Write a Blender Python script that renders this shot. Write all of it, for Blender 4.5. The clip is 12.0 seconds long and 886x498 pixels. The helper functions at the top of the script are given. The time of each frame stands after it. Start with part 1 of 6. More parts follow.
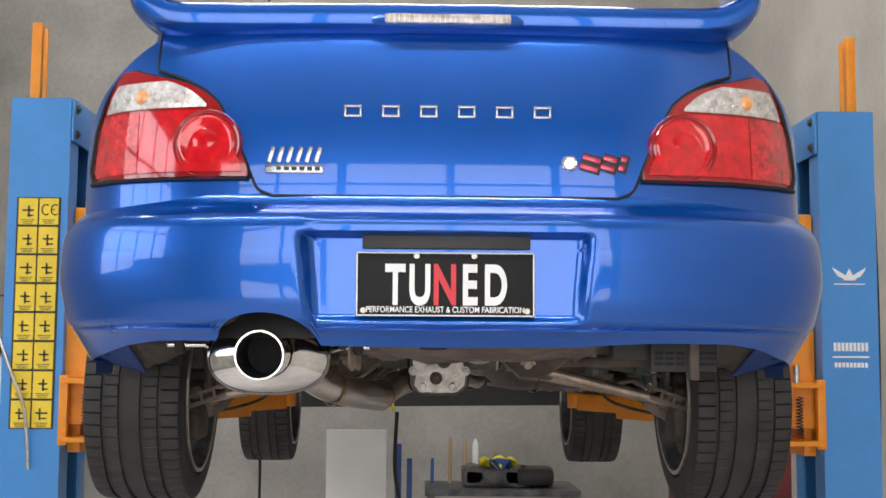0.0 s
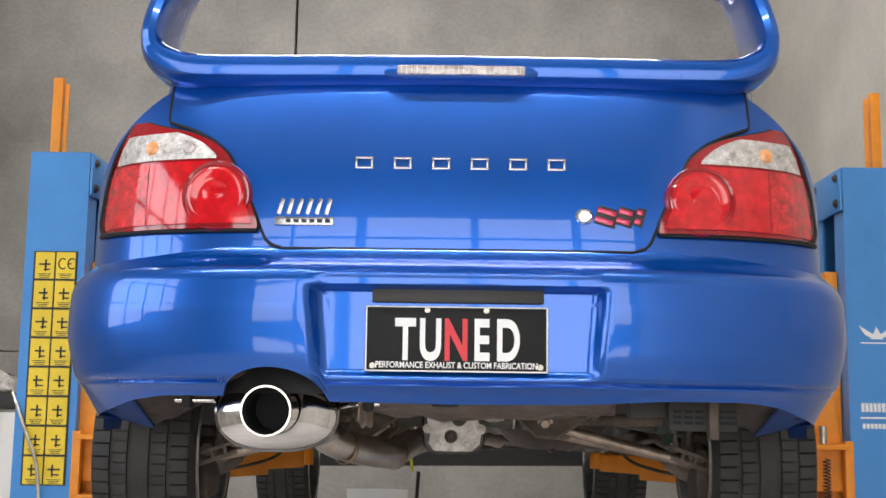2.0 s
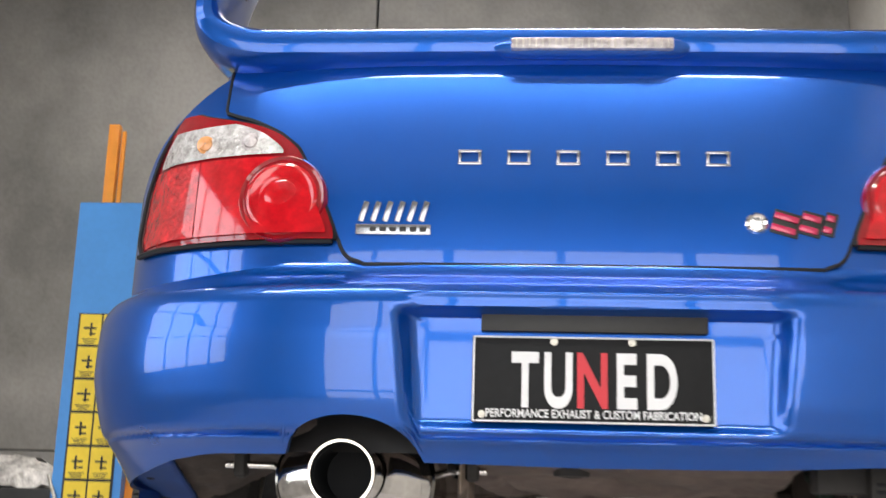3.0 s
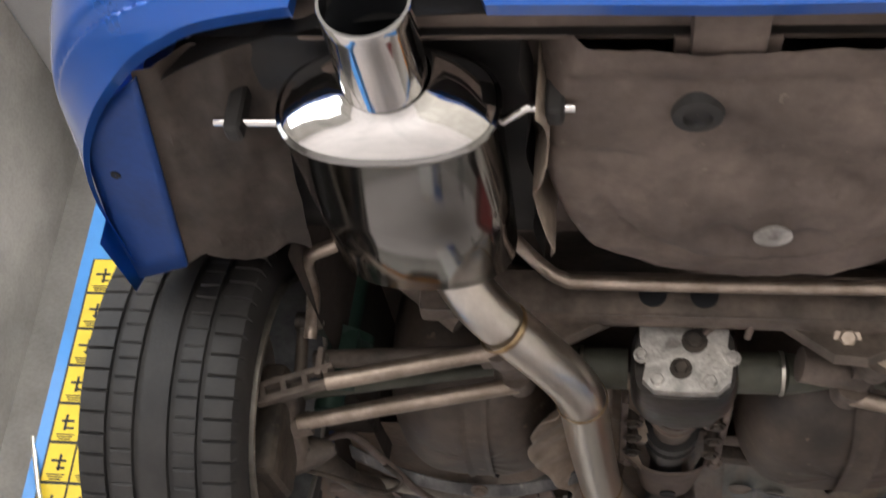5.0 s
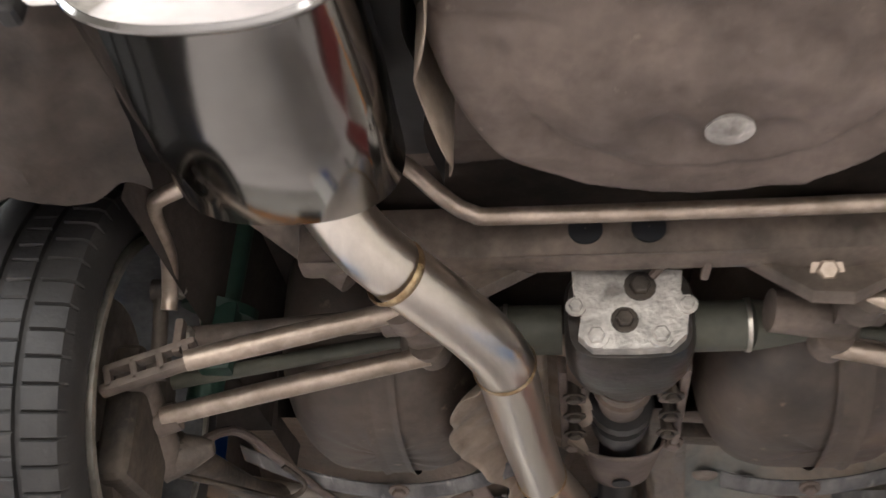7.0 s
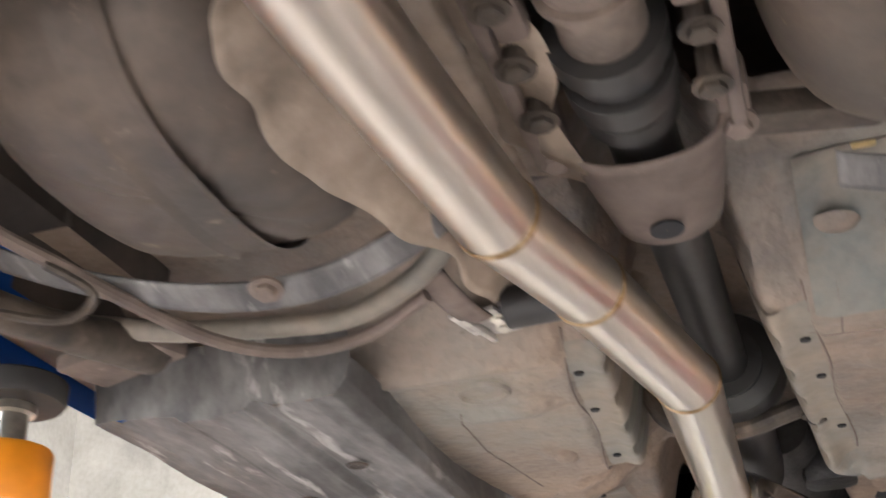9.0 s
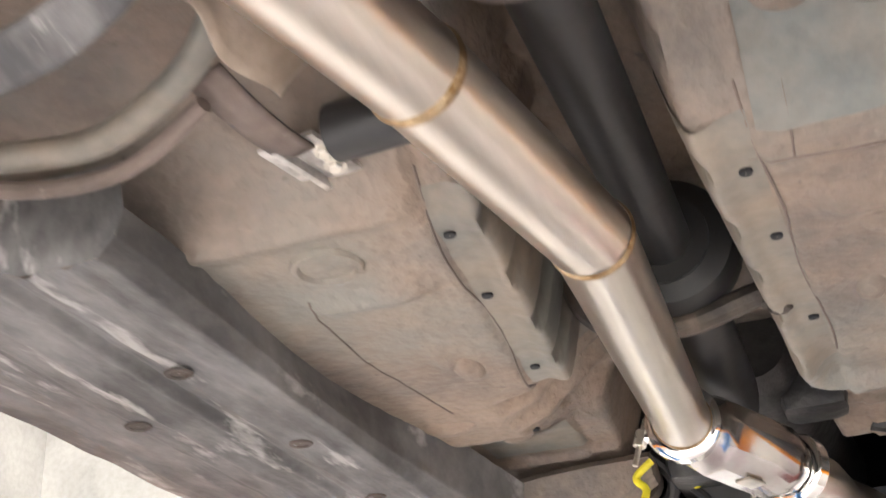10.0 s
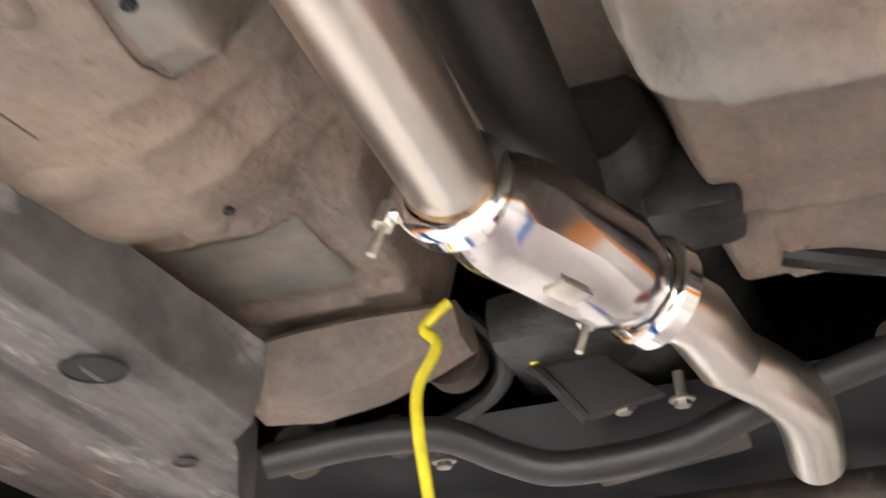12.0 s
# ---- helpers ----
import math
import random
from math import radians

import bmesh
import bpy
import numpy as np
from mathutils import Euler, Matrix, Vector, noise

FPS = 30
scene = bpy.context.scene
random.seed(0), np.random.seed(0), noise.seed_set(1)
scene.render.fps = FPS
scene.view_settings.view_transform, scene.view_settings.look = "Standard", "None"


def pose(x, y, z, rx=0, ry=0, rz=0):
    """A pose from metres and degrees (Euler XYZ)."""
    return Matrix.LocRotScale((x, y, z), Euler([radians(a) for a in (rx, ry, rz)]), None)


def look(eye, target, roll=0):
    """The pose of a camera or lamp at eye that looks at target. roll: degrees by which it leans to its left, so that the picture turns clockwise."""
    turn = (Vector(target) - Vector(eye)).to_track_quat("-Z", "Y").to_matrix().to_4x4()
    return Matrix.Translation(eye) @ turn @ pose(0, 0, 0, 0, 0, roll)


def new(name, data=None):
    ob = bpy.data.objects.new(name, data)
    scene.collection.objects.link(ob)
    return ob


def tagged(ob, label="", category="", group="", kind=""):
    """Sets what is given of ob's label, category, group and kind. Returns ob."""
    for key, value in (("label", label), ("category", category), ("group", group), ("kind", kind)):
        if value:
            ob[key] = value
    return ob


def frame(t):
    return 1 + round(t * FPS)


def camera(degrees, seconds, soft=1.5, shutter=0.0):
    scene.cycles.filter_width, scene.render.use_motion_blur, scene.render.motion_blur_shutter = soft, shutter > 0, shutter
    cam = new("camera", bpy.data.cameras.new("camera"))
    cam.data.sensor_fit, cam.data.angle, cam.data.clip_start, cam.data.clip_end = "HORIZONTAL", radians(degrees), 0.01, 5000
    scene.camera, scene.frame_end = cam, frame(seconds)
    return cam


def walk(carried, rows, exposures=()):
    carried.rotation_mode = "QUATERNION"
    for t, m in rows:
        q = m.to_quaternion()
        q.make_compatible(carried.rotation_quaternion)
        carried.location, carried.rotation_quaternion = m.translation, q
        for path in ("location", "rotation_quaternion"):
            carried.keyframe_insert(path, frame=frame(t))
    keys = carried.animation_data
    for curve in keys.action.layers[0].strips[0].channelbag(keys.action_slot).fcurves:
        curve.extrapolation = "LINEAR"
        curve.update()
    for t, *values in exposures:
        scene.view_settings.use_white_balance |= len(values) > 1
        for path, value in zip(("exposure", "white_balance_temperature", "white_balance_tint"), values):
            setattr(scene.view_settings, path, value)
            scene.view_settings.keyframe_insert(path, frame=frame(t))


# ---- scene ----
cam = camera(40.5, 12.0, shutter=0.4)
PATH = [
    (0, (-0.048, -2.488, 1.682), (-0.014, -0.497, 1.865), 0.4),
    (0.5, (-0.045, -2.697, 1.711), (-0.017, -0.707, 1.902), 0.4),
    (1, (-0.049, -2.807, 1.716), (-0.028, -0.817, 1.92), 0.5),
    (1.5, (-0.023, -2.683, 1.71), (-0.013, -0.696, 1.943), 0.7),
    (2, (-0.013, -2.437, 1.677), (-0.027, -0.457, 1.957), 0.8),
    (2.5, (-0.073, -2.154, 1.64), (-0.132, -0.186, 1.989), 1.2),
    (2.7, (-0.09, -2.043, 1.624), (-0.175, -0.082, 2.008), 1.3),
    (4.3, (-0.148, -1.048, 1.204), (-0.461, 0.708, 2.109), 4.8),
    (4.5, (-0.144, -1.009, 1.092), (-0.454, 0.74, 2.01), 5.0),
    (5, (-0.119, -0.961, 0.877), (-0.399, 0.787, 1.806), 5.4),
    (5.5, (-0.093, -0.938, 0.794), (-0.305, 0.817, 1.728), 5.0),
    (6, (-0.063, -0.913, 0.754), (-0.227, 0.844, 1.696), 4.2),
    (6.5, (-0.074, -0.817, 0.827), (-0.235, 0.933, 1.781), 2.8),
    (6.7, (-0.084, -0.729, 0.887), (-0.251, 1.018, 1.846), 2.2),
    (8.3, (0.007, 0.154, 1.082), (-0.480, 1.846, 2.032), -0.7),
    (8.5, (0.016, 0.230, 1.077), (-0.483, 1.920, 2.022), -1.2),
    (9, (0.097, 0.464, 1.071), (-0.420, 2.158, 1.999), -2.2),
    (9.5, (0.154, 0.671, 1.079), (-0.372, 2.366, 2.002), -2.8),
    (10, (0.140, 0.911, 1.094), (-0.400, 2.602, 2.015), -3.4),
    (10.5, (0.153, 1.097, 1.100), (-0.388, 2.784, 2.029), -4.2),
    (11, (0.189, 1.318, 1.122), (-0.388, 2.991, 2.054), -4.6),
    (11.5, (0.182, 1.531, 1.118), (-0.388, 3.202, 2.057), -4.0),
    (12, (0.185, 1.732, 1.102), (-0.304, 3.415, 2.065), -3.2),
]
walk(cam, [(t, look(eye, target, roll)) for t, eye, target, roll in PATH],
     exposures=((0, -0.1), (2.7, -0.1), (4.3, -0.05), (5.0, 0.5), (6.7, 1.0), (8.3, 1.2), (8.8, 1.75), (9.5, 2.1), (10.0, 2.3), (11.0, 2.25), (12, 2.25)))
FLOOR = -0.25

# ---- world and lights ----
world = bpy.data.worlds.new("world")
scene.world = world
world.use_nodes = True
sky = world.node_tree.nodes.new("ShaderNodeTexSky")
sky.sky_type, sky.sun_disc, sky.sun_elevation, sky.sun_rotation = "NISHITA", False, radians(50), radians(200)
world.node_tree.links.new(sky.outputs[0], world.node_tree.nodes["Background"].inputs[0])
world.node_tree.nodes["Background"].inputs[1].default_value = 0.10


def area(name, m, sx, sy, power, colour):
    lamp = bpy.data.lights.new(name, "AREA")
    lamp.shape, lamp.size, lamp.size_y, lamp.energy, lamp.color = "RECTANGLE", sx, sy, power, colour
    ob = new(name, lamp)
    ob.matrix_world = m
    return ob


area("door_daylight", look((-0.35, -7.25, 2.15), (-0.35, 0, 2.15)), 5.3, 4.75, 275, (1.0, 0.97, 0.93))
area("window_daylight", look((-4.76, -2.85, 3.02), (0, -2.85, 3.02)), 4.1, 2.95, 150, (0.93, 0.97, 1.0))
# soft lamp per batten row; the two forward rows are added fill
for row_y, power in ((-2.2, 165), (2.0, 165), (4.9, 95)):
    area("ceiling_fill_row", pose(-0.75, row_y, 6.08), 4.4, 0.25, power, (1.0, 0.97, 0.93))


# ---- materials ----
def mat(name, colour, rough=0.5, metal=0.0, vary=0.25, scale=6.0, bump=0.1, fine=60.0, second=None, coat=0.0, dirt=0.0, stretch=(1, 1, 1), spec=0.5):
    m = bpy.data.materials.new(name)
    m.use_nodes = True
    n, l = m.node_tree.nodes, m.node_tree.links
    b = n["Principled BSDF"]
    co = n.new("ShaderNodeTexCoord")
    mp = n.new("ShaderNodeMapping")
    mp.inputs["Scale"].default_value = stretch
    l.new(co.outputs["Object"], mp.inputs[0])
    big, small = n.new("ShaderNodeTexNoise"), n.new("ShaderNodeTexNoise")
    big.inputs["Scale"].default_value, big.inputs["Detail"].default_value, big.inputs["Roughness"].default_value = scale, 8, 0.62
    small.inputs["Scale"].default_value, small.inputs["Detail"].default_value = fine, 4
    l.new(mp.outputs[0], big.inputs[0]), l.new(mp.outputs[0], small.inputs[0])
    ramp = n.new("ShaderNodeValToRGB")
    dark = [c * (1 - vary) for c in colour]
    light = second if second else [min(1, c * (1 + vary)) for c in colour]
    ramp.color_ramp.elements[0].position, ramp.color_ramp.elements[1].position = 0.33, 0.67
    ramp.color_ramp.elements[0].color, ramp.color_ramp.elements[1].color = (*dark, 1), (*light, 1)
    l.new(big.outputs[0], ramp.inputs[0])
    mix = n.new("ShaderNodeMix")
    mix.data_type, mix.blend_type = "RGBA", "MULTIPLY"
    mix.inputs[0].default_value = min(1.0, vary * 0.8 + dirt)
    fr = n.new("ShaderNodeValToRGB")
    fr.color_ramp.elements[0].position, fr.color_ramp.elements[1].position = 0.35, 0.6
    fr.color_ramp.elements[0].color = (0.45, 0.42, 0.4, 1)
    l.new(small.outputs[0], fr.inputs[0])
    l.new(ramp.outputs[0], mix.inputs[6]), l.new(fr.outputs[0], mix.inputs[7])
    l.new(mix.outputs[2], b.inputs["Base Color"])
    rr = n.new("ShaderNodeMapRange")
    rr.inputs[3].default_value, rr.inputs[4].default_value = max(0.02, rough - 0.12 * min(1, vary * 3)), min(1, rough + 0.12 * min(1, vary * 3))
    l.new(big.outputs[0], rr.inputs[0]), l.new(rr.outputs[0], b.inputs["Roughness"])
    b.inputs["Metallic"].default_value, b.inputs["Coat Weight"].default_value = metal, coat
    b.inputs["Specular IOR Level"].default_value = spec
    b.inputs["Coat Roughness"].default_value = 0.03
    if bump:
        bp = n.new("ShaderNodeBump")
        bp.inputs["Strength"].default_value, bp.inputs["Distance"].default_value = bump, 0.004
        add = n.new("ShaderNodeMath")
        l.new(big.outputs[0], add.inputs[0]), l.new(small.outputs[0], add.inputs[1])
        l.new(add.outputs[0], bp.inputs["Height"]), l.new(bp.outputs[0], b.inputs["Normal"])
    return m



def layer(m, colour, scale, lo, hi, stretch=(1, 1, 1), seed=0.0, amount=1.0):
    """Lays a second colour over a material where a noise is high: stains, bare patches, scuffs."""
    n, l = m.node_tree.nodes, m.node_tree.links
    base = n["Principled BSDF"].inputs["Base Color"]
    co, mp, tex, rmp, mix = (n.new("ShaderNode" + k) for k in ("TexCoord", "Mapping", "TexNoise", "MapRange", "Mix"))
    mp.inputs["Scale"].default_value, mp.inputs["Location"].default_value = stretch, (seed, seed * 0.7, 0)
    tex.inputs["Scale"].default_value, tex.inputs["Detail"].default_value, tex.inputs["Roughness"].default_value = scale, 7, 0.6
    rmp.inputs[1].default_value, rmp.inputs[2].default_value, rmp.inputs[4].default_value = lo, hi, amount
    mix.data_type = "RGBA"
    mix.inputs[7].default_value = (*colour, 1)
    l.new(co.outputs["Object"], mp.inputs[0]), l.new(mp.outputs[0], tex.inputs[0]), l.new(tex.outputs[0], rmp.inputs[0])
    l.new(rmp.outputs[0], mix.inputs[0]), l.new(base.links[0].from_socket, mix.inputs[6]), l.new(mix.outputs[2], base)


PAINT = mat("blue_paint", (0.0004, 0.098, 0.49), 0.28, 0.6, 0.05, 3, 0, 400, coat=1.0)
PAINT.node_tree.nodes["Principled BSDF"].inputs["Coat IOR"].default_value = 1.5
# darker, rougher blue without clear coat
PAINT_DULL = mat("dull_dark_blue", (0.01, 0.05, 0.22), 0.5, 0.1, 0.2, 8, 0.05, 90)
# near-black for joints and holes, and for sheets that darken the engine bay
GAP = mat("dark_gap_and_blocker", (0.006, 0.007, 0.01), 0.7, 0, 0.1, 8, 0)
BLACK = mat("black_plastic", (0.02, 0.019, 0.019), 0.45, 0, 0.2, 12, 0.1)
UNDERSEAL = mat("dusty_underseal", (0.130, 0.098, 0.083), 0.75, 0, 0.35, 7, 0.5, 45, second=(0.190, 0.147, 0.125))
layer(UNDERSEAL, (0.10, 0.078, 0.066), 4.5, 0.52, 0.70, seed=7, amount=0.6)
layer(UNDERSEAL, (0.30, 0.24, 0.20), 45, 0.66, 0.74, seed=1, amount=0.4)
DUSTMETAL = mat("dusty_chassis_steel", (0.115, 0.095, 0.08), 0.65, 0.1, 0.4, 10, 0.4, 70, second=(0.21, 0.165, 0.137))
FLOORPAN = mat("dusty_floorpan", (0.16, 0.142, 0.128), 0.6, 0, 0.3, 3.2, 1.0, 70, second=(0.32, 0.235, 0.175))
layer(FLOORPAN, (0.19, 0.195, 0.178), 2.3, 0.48, 0.66, seed=4, amount=0.75)
layer(FLOORPAN, (0.34, 0.25, 0.19), 3.1, 0.56, 0.72, seed=9, amount=0.6)
layer(FLOORPAN, (0.06, 0.05, 0.042), 38, 0.66, 0.74, seed=2, amount=0.7)
BLUEPAN = mat("grey_blue_sealer", (0.18, 0.20, 0.19), 0.5, 0, 0.3, 5, 0.25, 60, second=(0.27, 0.215, 0.165))
TANK = mat("dusty_tank", (0.055, 0.043, 0.036), 0.55, 0, 0.4, 5, 0.25, 50, second=(0.125, 0.092, 0.07))
layer(TANK, (0.04, 0.034, 0.03), 3.0, 0.5, 0.66, seed=5, amount=0.7)
layer(TANK, (0.24, 0.18, 0.13), 30, 0.64, 0.72, seed=1, amount=0.6)
OILY = mat("oily_black_casting", (0.018, 0.016, 0.015), 0.38, 0.1, 0.4, 9, 0.4, 60, second=(0.05, 0.04, 0.034))
DARKMETAL = mat("dirty_dark_metal", (0.04, 0.034, 0.03), 0.6, 0.3, 0.4, 12, 0.4, 80, second=(0.12, 0.095, 0.075))
layer(DARKMETAL, (0.20, 0.15, 0.115), 24, 0.60, 0.72, seed=6, amount=0.5)
RUBBER = mat("tyre_rubber", (0.022, 0.021, 0.021), 0.62, 0, 0.25, 14, 0.12, 150, second=(0.04, 0.037, 0.035))
HANGER = mat("rubber_hanger", (0.03, 0.028, 0.027), 0.65, 0, 0.2, 20, 0.1)
CHROME = mat("polished_stainless", (0.82, 0.80, 0.78), 0.09, 1, 0.05, 4, 0, 200)
CATALYST = mat("bright_catalyst_skin", (0.50, 0.48, 0.465), 0.16, 1, 0.12, 8, 0.02, 60)
layer(CATALYST, (0.42, 0.30, 0.36), 9, 0.56, 0.68, seed=2, amount=0.6)
BADGE = mat("satin_badge_chrome", (0.42, 0.43, 0.46), 0.22, 1, 0.1, 30, 0)
MUFFLER = mat("polished_muffler_skin", (0.27, 0.26, 0.25), 0.11, 1, 0.08, 3, 0.01, 30)
PIPE = mat("brushed_stainless", (0.64, 0.59, 0.53), 0.29, 1, 0.10, 26, 0.02, 150, stretch=(1, 0.035, 1))
layer(PIPE, (0.46, 0.40, 0.34), 4, 0.50, 0.78, seed=3, amount=0.5)
WELD = mat("heat_tinted_weld", (0.42, 0.24, 0.09), 0.35, 1, 0.4, 40, 0.4, 200, second=(0.7, 0.55, 0.35))
STEEL = mat("worn_bare_steel", (0.36, 0.29, 0.23), 0.42, 0.8, 0.3, 14, 0.2, 90, second=(0.52, 0.43, 0.36))
ALU = mat("cast_aluminium", (0.42, 0.39, 0.36), 0.5, 0.6, 0.35, 22, 0.5, 110, second=(0.75, 0.72, 0.68))
ZINC = mat("zinc_bolt", (0.55, 0.52, 0.46), 0.35, 0.9, 0.2, 30, 0.1)
BRASS = mat("yellow_zinc", (0.55, 0.42, 0.2), 0.4, 0.8, 0.2, 30, 0.1)
SHIELD = mat("crinkled_heat_shield", (0.30, 0.24, 0.19), 0.5, 0.45, 0.3, 9, 0.5, 50, second=(0.44, 0.36, 0.29))
COVER = mat("scuffed_grey_plastic", (0.085, 0.082, 0.083), 0.6, 0, 0.3, 7, 0.5, 40, second=(0.20, 0.193, 0.189), stretch=(2.0, 0.6, 1))
COVER.node_tree.nodes["Color Ramp"].color_ramp.elements[0].position, COVER.node_tree.nodes["Color Ramp"].color_ramp.elements[1].position = 0.40, 0.66
layer(COVER, (0.40, 0.385, 0.37), 9, 0.585, 0.66, (2.6, 0.5, 1), 3, 0.75)
layer(COVER, (0.05, 0.048, 0.048), 6, 0.55, 0.70, (1.5, 0.7, 1), 8, 0.7)
# dusty underseal tone darkened further for the shade in arches and behind the bumper
LINER = mat("dusty_shade_dark_liner", (0.045, 0.036, 0.03), 0.7, 0, 0.4, 8, 0.5, 40, second=(0.09, 0.07, 0.058))
GREEN = mat("dull_green_strut", (0.018, 0.05, 0.035), 0.5, 0.1, 0.3, 16, 0.2)
LENS_RED = mat("red_lamp_lens", (0.62, 0.004, 0.012), 0.08, 0, 0.25, 30, 0.05, 90, coat=1.0)
LENS_DARK = mat("dark_red_lamp_rim", (0.30, 0.002, 0.008), 0.08, 0, 0.1, 30, 0, coat=1.0)
LENS_CLEAR = mat("clear_lamp_reflector", (0.72, 0.68, 0.66), 0.16, 0.5, 0.35, 60, 0.9, 160, coat=1.0)
LENS_CELL = mat("red_reflector_cells", (0.70, 0.012, 0.02), 0.15, 0.1, 0.5, 45, 0.8, 120, coat=1.0)
BULB = mat("amber_bulb", (0.75, 0.33, 0.12), 0.2, 0, 0.1, 20, 0, coat=1.0)
STOPLENS = mat("clear_stop_lamp", (0.55, 0.5, 0.5), 0.2, 0.2, 0.3, 60, 0.3, coat=1.0)
PLATE = mat("black_plate", (0.010, 0.010, 0.011), 0.55, 0, 0.15, 30, 0.05, spec=0.25)
WHITE = mat("white_paint", (0.82, 0.82, 0.83), 0.4, 0, 0.04, 10, 0)
RED = mat("red_paint", (0.62, 0.02, 0.035), 0.4, 0, 0.05, 10, 0)
PINK = mat("cherry_badge", (0.55, 0.02, 0.09), 0.25, 0.2, 0.1, 10, 0, coat=1.0)
HOIST = mat("hoist_blue_enamel", (0.05, 0.25, 0.62), 0.38, 0, 0.08, 3, 0.05, 60, coat=0.3)
ORANGE = mat("hoist_orange_enamel", (0.80, 0.27, 0.012), 0.42, 0, 0.12, 6, 0.08, 60)
YELLOW = mat("warning_yellow", (0.80, 0.58, 0.03), 0.5, 0, 0.08, 12, 0)
INK = mat("black_ink", (0.03, 0.03, 0.025), 0.6, 0, 0.1, 12, 0)
CONCRETE = mat("grey_concrete_panel", (0.27, 0.26, 0.245), 0.85, 0, 0.22, 0.9, 0.25, 30, second=(0.40, 0.385, 0.36))
CONCRETE_L = mat("pale_concrete_panel", (0.46, 0.43, 0.385), 0.85, 0, 0.15, 0.9, 0.25, 30, second=(0.56, 0.53, 0.48))
SLAB = mat("pale_concrete_floor", (0.56, 0.525, 0.518), 0.5, 0, 0.1, 1.5, 0.1, 40, second=(0.64, 0.60, 0.59))
ROOF = mat("ceiling_sheet", (0.55, 0.55, 0.55), 0.6, 0, 0.1, 1.0, 0.1)
BOARD = mat("white_board", (0.80, 0.79, 0.77), 0.5, 0, 0.05, 2, 0.05)
CASTDARK = mat("dark_cast_alloy", (0.028, 0.028, 0.031), 0.45, 0.3, 0.45, 14, 0.6, 60, second=(0.075, 0.07, 0.066))
STEELDARK = mat("dark_engine_metal", (0.10, 0.105, 0.115), 0.5, 0.5, 0.4, 10, 0.4, 60, second=(0.22, 0.22, 0.22))
TOOLBLUE = mat("blue_tool_enamel", (0.03, 0.10, 0.32), 0.45, 0, 0.15, 8, 0.1)
CABLE = mat("yellow_loom", (0.75, 0.65, 0.03), 0.5, 0, 0.15, 30, 0.2)
TIMBER = mat("pale_timber", (0.42, 0.30, 0.18), 0.7, 0, 0.2, 6, 0.2, 50, stretch=(1, 1, 0.1))
GLASS = mat("dark_car_glass", (0.02, 0.022, 0.024), 0.05, 0, 0.05, 4, 0, coat=1.0)


